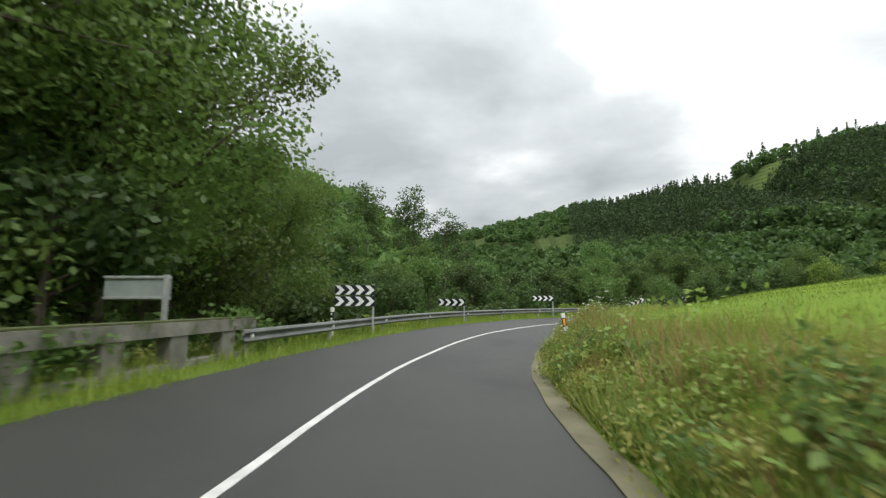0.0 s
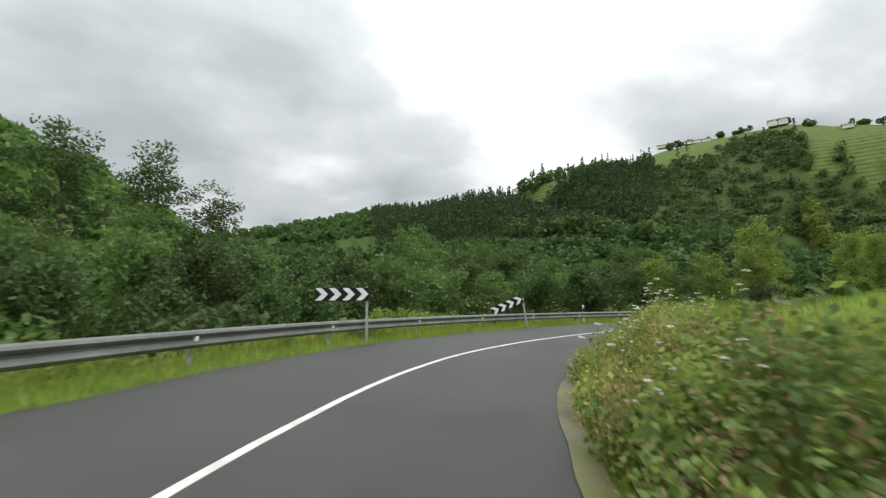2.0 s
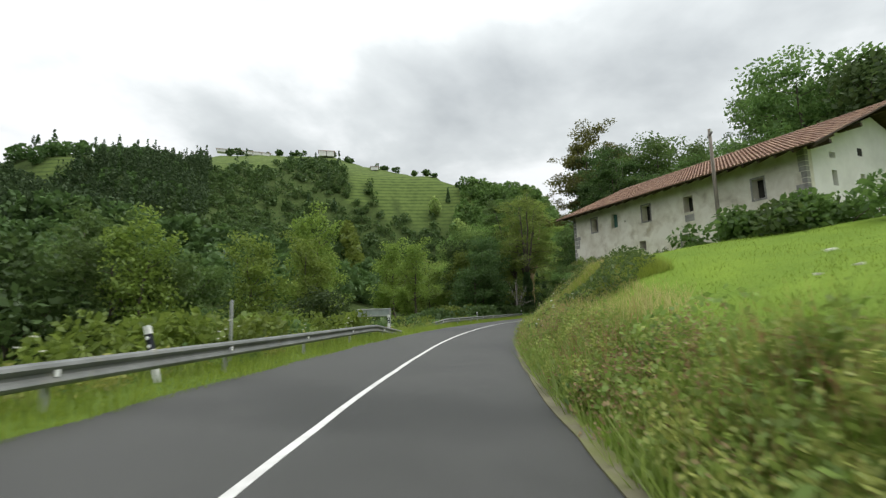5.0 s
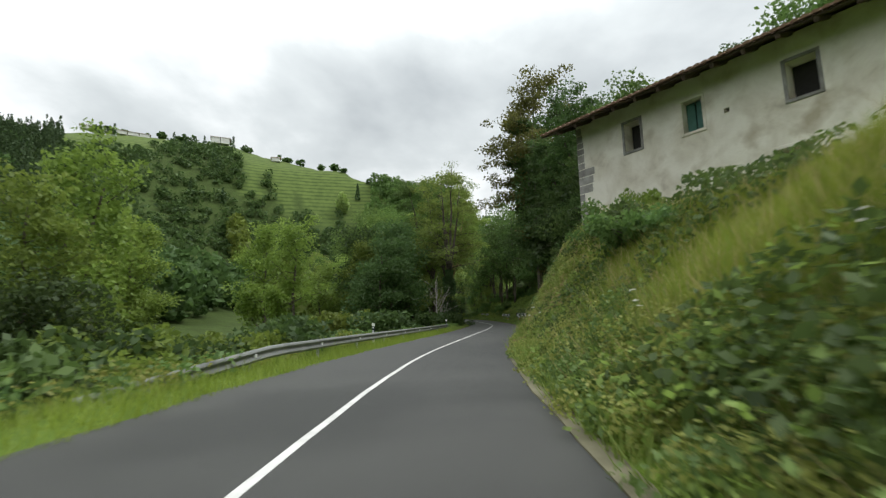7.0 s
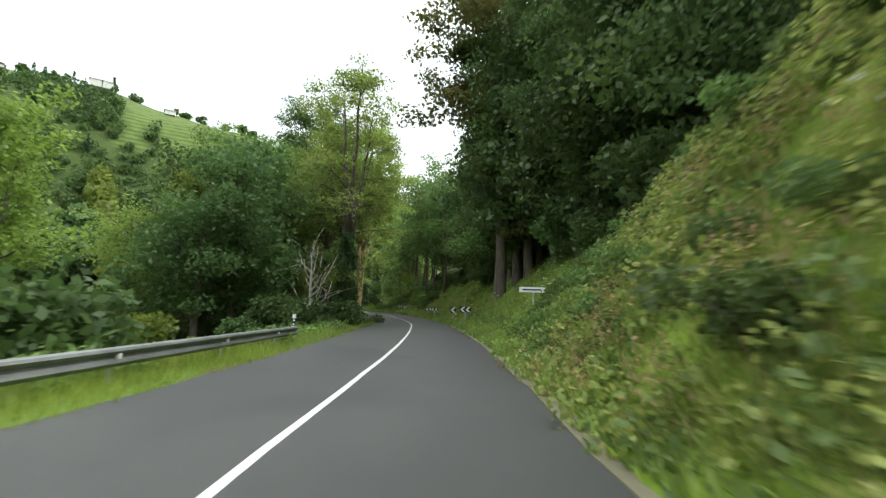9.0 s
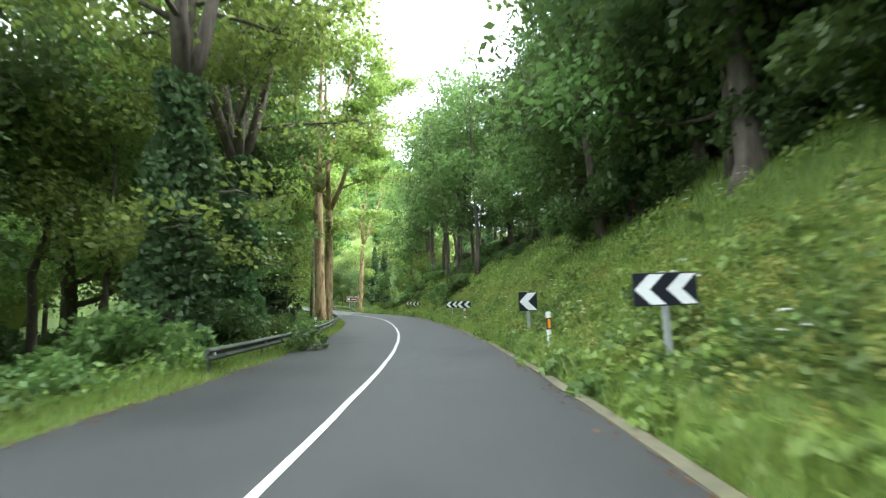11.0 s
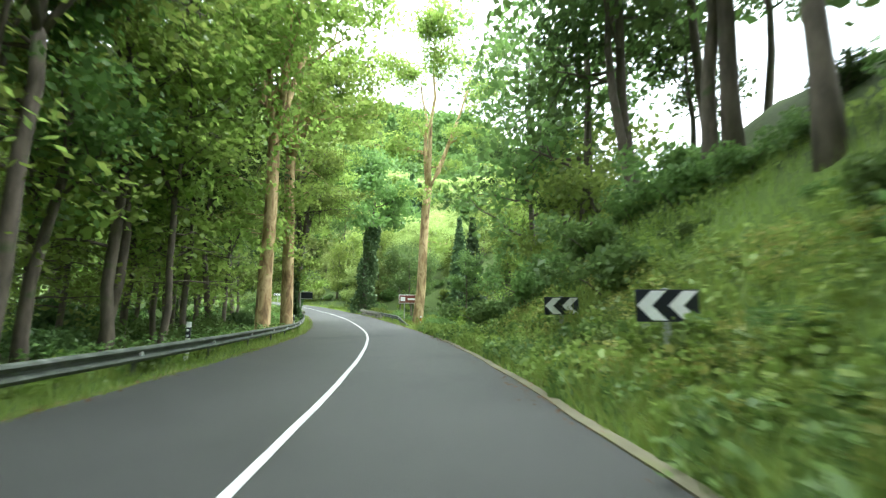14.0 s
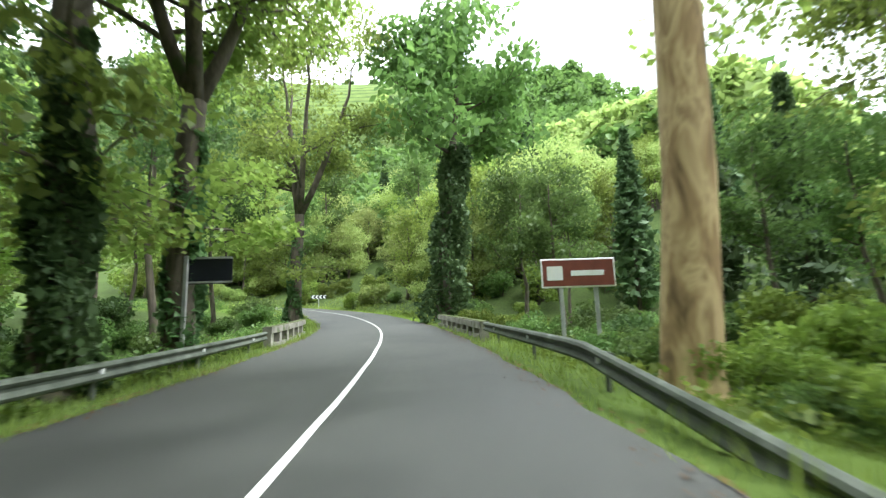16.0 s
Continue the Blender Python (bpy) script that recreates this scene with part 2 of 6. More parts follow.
LEAFOAK = foliage("oak_leaf", (0.085, 0.145, 0.035), (0.2, 0.29, 0.07), glow=0.55)
# Paler than the other leaves: haze and brightness past the bend put into the colour.
LEAFHAZED = foliage("pale_willow_leaf", (0.2, 0.27, 0.075), (0.4, 0.48, 0.16), glow=0.55, spread=0.25)
NEEDLE = foliage("conifer_needle", (0.045, 0.085, 0.035), (0.1, 0.16, 0.06), glow=0.3)
IVY = foliage("ivy_leaf", (0.06, 0.115, 0.045), (0.14, 0.23, 0.085), glow=0.35)
GRASSBLADE = foliage("grass_blade", (0.135, 0.205, 0.025), (0.26, 0.35, 0.055), glow=0.55, spread=0.1)
WEED = foliage("verge_weed", (0.14, 0.21, 0.04), (0.32, 0.42, 0.1), glow=0.5, spread=0.15)
BRAMBLE = foliage("bramble_leaf", (0.08, 0.135, 0.035), (0.2, 0.29, 0.08), glow=0.4, spread=0.15)
VERGEGRASS = foliage("verge_grass_blade", (0.17, 0.235, 0.03), (0.34, 0.42, 0.07), glow=0.5, spread=0.1)
DEADLEAF = foliage("dead_leaf", (0.09, 0.055, 0.025), (0.24, 0.15, 0.07), glow=0.1, spread=0.2)
OLIVEWEED = foliage("olive_weed", (0.21, 0.235, 0.05), (0.41, 0.43, 0.12), glow=0.45, spread=0.15)
RUSTWEED = foliage("rusty_seeding_weed", (0.24, 0.17, 0.08), (0.42, 0.32, 0.16), glow=0.4, spread=0.15)
REDSTALK = foliage("red_brown_dock_stalk", (0.2, 0.085, 0.055), (0.38, 0.19, 0.12), glow=0.35)
DRYSTALK = foliage("dry_stalk", (0.3, 0.24, 0.1), (0.55, 0.47, 0.22), glow=0.4)
PETAL = foliage("white_umbel", (0.6, 0.6, 0.52), (0.8, 0.8, 0.74), glow=0.3, spread=0.05)
YELLOWPETAL = foliage("yellow_flower", (0.6, 0.5, 0.03), (0.75, 0.62, 0.05), glow=0.3, spread=0.05)


def ground_material():
    """Turf, leaf litter and pasture, laid out by the land cover stored with the sheet."""
    m = bpy.data.materials.new("turf_and_litter")
    m.use_nodes = True
    nd, lk = m.node_tree.nodes, m.node_tree.links
    b = nd["Principled BSDF"]
    b.inputs["Roughness"].default_value, b.inputs["Specular IOR Level"].default_value = 0.95, 0.1
    tc = nd.new("ShaderNodeTexCoord")

    def noise_of(scale, detail=6.0):
        n = nd.new("ShaderNodeTexNoise")
        n.inputs["Scale"].default_value, n.inputs["Detail"].default_value = scale, detail
        lk.new(tc.outputs["Object"], n.inputs["Vector"])
        return n.outputs["Fac"]

    def ramp_of(value, stops):
        r = nd.new("ShaderNodeValToRGB")
        el = r.color_ramp.elements
        while len(el) < len(stops):
            el.new(0.5)
        for e, (p, c) in zip(el, stops):
            e.position, e.color = p, (*c, 1)
        lk.new(value, r.inputs["Fac"])
        return r.outputs[0]

    def mixed(fac, a, c, kind="MIX"):
        x = nd.new("ShaderNodeMix")
        x.data_type, x.blend_type = "RGBA", kind
        if isinstance(fac, float):
            x.inputs["Factor"].default_value = fac
        else:
            lk.new(fac, x.inputs["Factor"])
        lk.new(a, x.inputs["A"])
        lk.new(c, x.inputs["B"])
        return x.outputs["Result"]

    turf = mixed(0.4, ramp_of(noise_of(0.35), [(0.3, (0.1, 0.175, 0.02)), (0.7, (0.19, 0.285, 0.032))]), ramp_of(noise_of(9.0), [(0.3, (0.075, 0.13, 0.02)), (0.7, (0.2, 0.275, 0.04))]))
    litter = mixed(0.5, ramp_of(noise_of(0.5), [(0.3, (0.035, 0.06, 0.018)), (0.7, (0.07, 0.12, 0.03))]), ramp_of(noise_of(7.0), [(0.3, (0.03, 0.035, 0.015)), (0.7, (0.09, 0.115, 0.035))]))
    pasture = mixed(0.5, ramp_of(noise_of(0.02), [(0.3, (0.065, 0.105, 0.026)), (0.7, (0.12, 0.165, 0.042))]), ramp_of(noise_of(0.25), [(0.4, (0.045, 0.07, 0.022)), (0.6, (0.125, 0.17, 0.048))]))
    bands = nd.new("ShaderNodeTexWave")
    bands.bands_direction = "Z"
    bands.inputs["Scale"].default_value, bands.inputs["Distortion"].default_value, bands.inputs["Detail Scale"].default_value = 0.11, 5.0, 0.05
    lk.new(tc.outputs["Object"], bands.inputs["Vector"])
    pasture = mixed(0.4, pasture, ramp_of(bands.outputs["Fac"], [(0.25, (0.045, 0.07, 0.022)), (0.5, (0.14, 0.19, 0.05))]))
    at = nd.new("ShaderNodeAttribute")
    at.attribute_name = "cover"
    sp = nd.new("ShaderNodeSeparateColor")
    lk.new(at.outputs["Color"], sp.inputs[0])
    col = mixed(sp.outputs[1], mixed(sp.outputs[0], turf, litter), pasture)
    lk.new(col, b.inputs["Base Color"])
    bp = nd.new("ShaderNodeBump")
    bp.inputs["Strength"].default_value, bp.inputs["Distance"].default_value = 0.6, 0.06
    lk.new(noise_of(14.0), bp.inputs["Height"])
    lk.new(bp.outputs[0], b.inputs["Normal"])
    return m


GROUND = ground_material()


# ---- helpers for meshes ----
def mesh_of(name, verts, faces, mat=None, smooth=False):
    me = bpy.data.meshes.new(name)
    me.from_pydata([tuple(map(float, v)) for v in verts] if not isinstance(verts, np.ndarray) else verts.tolist(), [], faces if isinstance(faces, list) else faces.tolist())
    if mat:
        me.materials.append(mat)
    if smooth:
        me.polygons.foreach_set("use_smooth", [True] * len(me.polygons))
    me.update()
    return me


def part(name, bm, mat, parent, label=""):
    """One mesh object under a thing or a part, from a bmesh or a mesh."""
    if isinstance(bm, bmesh.types.BMesh):
        me = bpy.data.meshes.new(name)
        bm.to_mesh(me)
        bm.free()
        me.materials.append(mat)
    else:
        me = bm
    ob = new(name, me)
    ob.parent = parent
    if label:
        ob["label"] = label
    return ob


def thing(name, m, label, category, group="", kind=""):
    ob = new(name)
    ob.empty_display_size = 0.2
    ob.matrix_basis = m
    return tagged(ob, label, category, group, kind)


def box(bm, lo, hi, bevel=0.0, m=None):
    """A box between two corners, with rounded edges if asked, added to bm."""
    lo, hi = Vector(lo), Vector(hi)
    r = bmesh.ops.create_cube(bm, size=1.0)["verts"]
    for v in r:
        v.co = Vector([(lo[k] + hi[k]) / 2 + v.co[k] * (hi[k] - lo[k]) for k in range(3)])
    if bevel:
        es = list({e for v in r for e in v.link_edges})
        out = bmesh.ops.bevel(bm, geom=es, offset=bevel, segments=1, affect="EDGES")
        r = out["verts"]
    if m is not None:
        bmesh.ops.transform(bm, matrix=m, verts=r)
    return bm


def tube_arrays(path, radii, sides=8):
    """Vertices and faces of a tapering tube along a path."""
    path = np.asarray(path, float)
    tang = np.gradient(path, axis=0)
    tang /= np.linalg.norm(tang, axis=1)[:, None] + 1e-9
    ref = np.where(np.abs(tang[:, 2:3]) < 0.9, np.array([[0, 0, 1.0]]), np.array([[1.0, 0, 0]]))
    a = np.cross(tang, ref)
    a /= np.linalg.norm(a, axis=1)[:, None] + 1e-9
    b = np.cross(tang, a)
    ang = np.linspace(0, 2 * np.pi, sides, endpoint=False)
    r = np.asarray(radii, float)[:, None, None]
    v = path[:, None] + r * (np.cos(ang)[None, :, None] * a[:, None] + np.sin(ang)[None, :, None] * b[:, None])
    n = len(path)
    f = [(i * sides + j, i * sides + (j + 1) % sides, (i + 1) * sides + (j + 1) % sides, (i + 1) * sides + j) for i in range(n - 1) for j in range(sides)]
    f.append(tuple(range(sides))[::-1])
    f.append(tuple((n - 1) * sides + j for j in range(sides)))
    return v.reshape(-1, 3), f


def joined(pieces):
    vs, fs, k = [], [], 0
    for v, f in pieces:
        vs.append(np.asarray(v, float))
        fs += [tuple(i + k for i in q) for q in f]
        k += len(v)
    return np.concatenate(vs), fs


def leaves_arrays(centres, size, gen, up=0.3, long=1.6):
    """A pointed leaf at each centre, turned at random, most of them facing upwards."""
    n = len(centres)
    nrm = gen.normal(size=(n, 3)) + (0, 0, up * 2)
    nrm /= np.linalg.norm(nrm, axis=1)[:, None]
    a = np.cross(nrm, gen.normal(size=(n, 3)))
    a /= np.linalg.norm(a, axis=1)[:, None] + 1e-9
    b = np.cross(nrm, a)
    s = (size * gen.uniform(0.6, 1.35, n))[:, None]
    v = np.stack([centres - a * s * long / 2, centres + b * s * 0.5 + a * s * 0.1, centres + a * s * long / 2, centres - b * s * 0.5 + a * s * 0.1], 1)
    f = np.arange(4 * n).reshape(n, 4)
    return v.reshape(-1, 3), f


# ---- the road's line ----
def smooth_line(points, step):
    """Catmull-Rom through the points, then stations at even steps."""
    p = np.array(points, float)
    p = np.vstack([2 * p[0] - p[1], p, 2 * p[-1] - p[-2]])
    fine = []
    for i in range(1, len(p) - 2):
        t = np.linspace(0, 1, 24, endpoint=False)[:, None]
        fine.append(0.5 * (2 * p[i] + (p[i + 1] - p[i - 1]) * t + (2 * p[i - 1] - 5 * p[i] + 4 * p[i + 1] - p[i + 2]) * t**2 + (3 * p[i] - p[i - 1] - 3 * p[i + 1] + p[i + 2]) * t**3))
    fine = np.vstack(fine + [p[-2][None]])
    d = np.r_[0, np.cumsum(np.linalg.norm(np.diff(fine[:, :2], axis=0), axis=1))]
    s = np.arange(0, d[-1], step)
    return np.stack([np.interp(s, d, fine[:, k]) for k in range(3)], 1)


STEP = 1.0
LINE = smooth_line(AXIS, STEP)
TAN = np.gradient(LINE[:, :2], axis=0)
TAN /= np.linalg.norm(TAN, axis=1)[:, None]
LEN = (len(LINE) - 1) * STEP


def axis_at(s):
    k = np.clip(np.asarray(s, float) / STEP, 0, len(LINE) - 1.001)
    i = k.astype(int)
    w = (k - i)[..., None]
    return LINE[i] * (1 - w) + LINE[i + 1] * w, TAN[i] * (1 - w) + TAN[np.minimum(i + 1, len(TAN) - 1)] * w


def beside(s, u, z=0.0):
    """A place u metres to the left of the centre line at station s, z above the road."""
    p, t = axis_at(np.array([s]))
    return Vector((p[0, 0] - t[0, 1] * u, p[0, 1] + t[0, 0] * u, p[0, 2] + z + float(tilt_of(s, u))))


def heading(s):
    t = axis_at(np.array([s]))[1][0]
    return math.degrees(math.atan2(-t[0], t[1]))


def stations(x, y):
    """Station, distance to the left and the road's height for places in the plan."""
    xy = np.stack([np.ravel(x), np.ravel(y)], 1)
    s, u, z = (np.empty(len(xy)) for _ in range(3))
    for a in range(0, len(xy), 20000):
        q = xy[a : a + 20000]
        d = ((q[:, None] - LINE[None, :, :2]) ** 2).sum(2)
        i = d.argmin(1)
        off = q - LINE[i, :2]
        al = np.clip((off * TAN[i]).sum(1), -STEP / 2, STEP / 2)
        off = off - TAN[i] * al[:, None]
        s[a : a + 20000] = i * STEP + al
        side = TAN[i, 0] * off[:, 1] - TAN[i, 1] * off[:, 0]
        u[a : a + 20000] = np.sign(side) * np.hypot(*off.T)
        z[a : a + 20000] = LINE[i, 2]
    return s, u, z


def ramp01(v, a, b):
    w = np.clip((np.asarray(v, float) - a) / (b - a), 0, 1)
    return w * w * (3 - 2 * w)


def wave(x, y, size, seed=0.0):
    """A cheap smooth unevenness, about -1 to 1."""
    a, b = x / size + seed, y / size - seed * 0.7
    return (np.sin(a * 1.7 + np.sin(b * 1.3)) + np.sin(b * 2.1 + np.sin(a * 0.9) * 1.4) + np.sin((a + b) * 3.3) * 0.5) / 2.5

# ---- the ground ----
def station_of(x, y):
    return float(stations(np.array([x]), np.array([y]))[0][0])


S_KNOTS = [station_of(x, y) for x, y in ((-1.7, 0), (-0.8, 11), (2, 22), (17, 37.7), (34, 43), (53, 46), (66, 46), (86, 45), (110, 44), (125, 44))]
CANT = [0.02, 0.05, 0.06, 0.06, 0.05, 0.02, 0.0, -0.01, -0.02, -0.02]
LEFT_W = [2.9, 2.85, 2.8, 2.8, 2.8, 2.65, 2.6, 2.8, 3.4, 3.6]
RIGHT_W = [2.85, 2.85, 2.85, 2.85, 2.9, 2.85, 2.75, 2.9, 3.0, 3.1]


def left_w(s):
    return np.interp(s, S_KNOTS, LEFT_W)


def right_w(s):
    return np.interp(s, S_KNOTS, RIGHT_W)


def tilt_of(s, u):
    """How far the road's cross slope lifts a place beside its centre line."""
    return np.interp(s, S_KNOTS, CANT) * np.clip(u, -4.5, 4.5)


SHADE, S_TURN = station_of(98, 44), station_of(213, 71.6)
S_BANK, S_BANK2, S_OPEN = station_of(50, 44), station_of(86, 44), station_of(178, 54.5)
CREST_AZ = [-200, -120, -100, -85, -78, -74, -70, -66, -61, -52, -45, -38, -25, -12, 2, 10, 20, 30, 60, 120, 160]
CREST_EL = [8, 12, 13, 13.6, 14.3, 14.9, 15.6, 16.5, 17.6, 17.35, 16.1, 15.2, 12.9, 10.6, 7.6, 8.0, 13, 15, 14, 10, 8]
CREST_R = [300, 300, 300, 300, 320, 340, 360, 387, 420, 420, 380, 330, 330, 360, 420, 300, 200, 170, 160, 200, 300]
HUB = (20.0, 38.0)


def hill(x, y):
    """The slope across the valley: rises from its floor to a crest."""
    dx, dy = x - HUB[0], y - HUB[1]
    r, az = np.hypot(dx, dy), np.degrees(np.arctan2(-dx, dy))
    az = (az + 200) % 360 - 200
    R, E = np.interp(az, CREST_AZ, CREST_R), np.interp(az, CREST_AZ, CREST_EL)
    top = R * np.tan(np.radians(E))
    f = np.clip((r - 75) / (R - 75), 0, 1)
    f = f ** 1.12
    over = np.clip(r - R, 0, None)
    return (top + 7) * f - 7 * ramp01(r, 15, 60) - np.minimum(over * 0.06, 40) + wave(x, y, 40) * 2.5 * ramp01(r, 80, 160) * (over == 0)


def open_pasture(az, f):
    """True on the far slope's open meadows, by bearing and by share of the way to the crest."""
    top = (az < -44) & (az > -90) & (f > np.interp(az, [-90, -65, -62, -56, -50, -45, -43], [0.92, 0.74, 0.73, 0.73, 0.75, 0.85, 1.0]) + 0.04 * np.sin(az * 1.7) + 0.02 * np.sin(az * 4.1))
    side = (az > -38) & (az < -26) & (f > np.interp(az, [-38, -33, -26], [0.87, 0.81, 0.9])) & (f < 0.92)
    clump = ((az + 59) / 4.3) ** 2 + ((f - 0.74) / 0.11) ** 2 < 1 + 0.2 * np.sin(az * 5)
    lone = ((az + 66.3) / 0.9) ** 2 + ((f - 0.58) / 0.03) ** 2 < 1
    return (top | side) & ~clump & ~lone


def height(x, y):
    """The ground's height anywhere in the plan."""
    x, y = np.asarray(x, float), np.asarray(y, float)
    sh = x.shape
    x, y = x.ravel(), y.ravel()
    s, u, zr = stations(x, y)
    right = -u
    zr = zr + tilt_of(s, u)
    lw, rw = left_w(s), right_w(s)
    # banks to the right: a meadow, then a steep slope, then level woodland
    m = np.clip(right - rw - 0.5, 0, None)
    meadow = 0.55 * ramp01(m, 0, 1.2) + 0.21 * m - 0.0016 * np.clip(m, 0, 60) ** 2 * (m < 60)
    house_rise = np.exp(-(((x - 66) / 16) ** 2 + ((y - 30) / 14) ** 2)) * 0.9 * ramp01(m, 1, 7)
    meadow = meadow + house_rise
    rise = ramp01(s, S_BANK + 10, S_BANK + 24)
    steep = np.minimum((0.95 + 0.75 * rise) * m, 3.2 + 1.3 * rise) + 0.15 * np.clip(m - 3.0, 0, 60)
    slope = np.minimum(0.2 * m + 0.62 * np.clip(m - 0.6, 0, None), 8.5) + 0.3 * np.clip(m - 11.5, 0, 70)
    level = -0.15 * np.clip(m, 0, 5) - 0.03 * np.clip(m, 0, 60)
    w1, w2, w3 = ramp01(s, S_BANK - 10, S_BANK + 6), ramp01(s, S_BANK2 - 4, S_BANK2 + 14), ramp01(s, S_OPEN - 9, S_OPEN + 4)
    bank = (meadow * (1 - w1) + steep * w1) * (1 - w2) + slope * w2
    bank = bank * (1 - w3) + level * w3
    bank = bank + ramp01(s, S_TURN, S_TURN + 8) * (0.62 * np.clip(m - 1.2, 0, 2.5) + 0.45 * np.clip(m - 3.7, 0, 45))
    # to the left: a verge, then the drop to the stream, then the far slope
    l = np.clip(u - lw - 1.5, 0, None)
    fall = ramp01(s, S_BANK2 - 16, S_BANK2 + 24)
    drop = -(0.42 * np.minimum(l, 9)) * (1 - fall) - fall * (0.16 * np.minimum(l, 14))
    far = hill(x, y)
    dx, dy = x - HUB[0], y - HUB[1]
    az = (np.degrees(np.arctan2(-dx, dy)) + 200) % 360 - 200
    blend = ramp01(u, 14, 60)
    lefts = drop * (1 - blend) + far * (1 - 0.62 * ramp01(x, 120, 190) * ramp01(230 - u, 40, 120)) * ramp01(u, 14, 150) ** 0.6 * blend
    beyond = ramp01(right, 25, 130) * ramp01(az, -92, -84) * ramp01(x, 150, 200)
    bank = bank * (1 - beyond) + far * beyond
    side = np.where(u > 0, lefts, bank)
    rough = wave(x, y, 3.1, 2.0) * 0.06 * ramp01(np.abs(u), 3.4, 5.5) + wave(x, y, 9.0) * 0.25 * ramp01(np.abs(u), 5, 12)
    z = zr + side + rough
    ends = np.hypot(x - 110, y - 40)
    farflat = ramp01(ends, 500, 900)
    z = z * (1 - farflat * (u < 0)) + farflat * (u < 0) * 60
    z = np.where((u < lw + 0.15) & (right < rw + 0.3), zr - 0.09, z)
    return z.reshape(sh)


def ground_z(x, y):
    return float(height(np.array([x]), np.array([y]))[0])


def spread_axis(lo, hi, step, reach, grow=1.09):
    mid_part = list(np.arange(lo, hi, step))
    a, d = [], step
    v = hi
    while v < reach:
        d *= grow
        v += d
        a.append(v)
    b, d, v = [], step, lo
    while v > -reach:
        d *= grow
        v -= d
        b.append(v)
    return np.array(b[::-1] + mid_part + a)


def build_ground():
    gx, gy = spread_axis(-14, 240, 0.8, 3200), spread_axis(-12, 96, 0.8, 3200)
    X, Y = np.meshgrid(gx, gy)
    Z = height(X, Y)
    nx, ny = len(gx), len(gy)
    i = np.arange((ny - 1) * (nx - 1))
    r, c = i // (nx - 1), i % (nx - 1)
    a = r * nx + c
    faces = np.stack([a, a + 1, a + nx + 1, a + nx], 1)
    me = mesh_of("ground", np.stack([X, Y, Z], -1).reshape(-1, 3), faces, GROUND, True)
    s, u, _ = stations(X, Y)
    x, y = X.ravel(), Y.ravel()
    az = (np.degrees(np.arctan2(HUB[0] - x, y - HUB[1])) + 200) % 360 - 200
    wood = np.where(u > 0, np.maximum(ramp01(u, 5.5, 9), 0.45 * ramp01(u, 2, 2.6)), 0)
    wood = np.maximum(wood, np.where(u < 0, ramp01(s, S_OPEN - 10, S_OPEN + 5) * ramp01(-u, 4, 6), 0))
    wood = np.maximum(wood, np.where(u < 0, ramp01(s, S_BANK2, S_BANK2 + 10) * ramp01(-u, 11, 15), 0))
    # From SHADE to S_TURN the ground takes 0.75 of the darker mix, both sides.
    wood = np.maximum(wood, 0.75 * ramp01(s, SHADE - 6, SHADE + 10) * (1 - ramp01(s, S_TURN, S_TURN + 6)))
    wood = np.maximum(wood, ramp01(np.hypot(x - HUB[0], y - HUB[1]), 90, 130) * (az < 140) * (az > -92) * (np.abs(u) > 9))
    past = ramp01(np.hypot(x - HUB[0], y - HUB[1]), 120, 170) * open_pasture(az, (np.hypot(x - HUB[0], y - HUB[1]) - 75) / (np.interp(az, CREST_AZ, CREST_R) - 75)) * ramp01(np.hypot(x - 228, y - 82), 70, 90) * (1 - ramp01(x, 130, 160) * (1 - ramp01(np.abs(u), 60, 100)))
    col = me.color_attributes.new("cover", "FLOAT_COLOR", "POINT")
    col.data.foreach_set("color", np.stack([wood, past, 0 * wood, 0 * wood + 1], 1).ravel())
    return tagged(new("ground", me), "grassy valley ground with meadow, bank and woodland floor", "ground", kind="structure")


build_ground()


def ribbon(name, mat, s0, s1, left, right, z, thick, label, category, step=1.0, kind="structure", wob=0.0):
    """A strip along the road between two distances from its centre line, numbers or functions of the station."""
    ss = np.arange(s0, s1 + 1e-6, step)
    p, t = axis_at(ss)
    t = t / np.linalg.norm(t, axis=1)[:, None]
    nrm = np.stack([-t[:, 1], t[:, 0]], 1)
    one = np.ones(len(ss))
    lu, ru = (left(ss) if callable(left) else left * one), (right(ss) if callable(right) else right * one)
    jog = np.sin(ss * 1.3) * wob + np.sin(ss * 3.7 + 1) * wob * 0.6
    cols = []
    for u, dz in ((lu + jog, z - thick), (lu + jog, z), ((lu + ru) / 2, z), (ru + jog, z), (ru + jog, z - thick)):
        q = p.copy()
        q[:, :2] += nrm * u[:, None]
        q[:, 2] += dz + tilt_of(ss, u)
        cols.append(q)
    V = np.stack(cols, 1).reshape(-1, 3)
    F = [(i * 5 + j, i * 5 + j + 1, (i + 1) * 5 + j + 1, (i + 1) * 5 + j) for i in range(len(ss) - 1) for j in range(4)]
    return tagged(new(name, mesh_of(name, V, F, mat)), label, category, kind=kind)


S_END = LEN - 1
ribbon("road", ASPHALT, 0, S_END, left_w, lambda s: -right_w(s), 0.0, 0.12, "damp dark grey asphalt road between grass verges", "road", wob=0.05)
ribbon("centre_line", PAINT, 0, S_END, 0.05, -0.05, 0.006, 0.006, "worn solid white line painted along the road", "road marking", wob=0.006)
ribbon("kerb", KERB, 0, S_OPEN - 2, lambda s: -right_w(s) + 0.07, lambda s: -right_w(s) - 0.17 + 0.09 * ramp01(s, SHADE - 10, SHADE) - 0.1 * ramp01(s, 24, 32) * (1 - ramp01(s, 44, 56)), 0.02, 0.2, "mossy concrete gutter edging beside the asphalt", "kerb", wob=0.02)

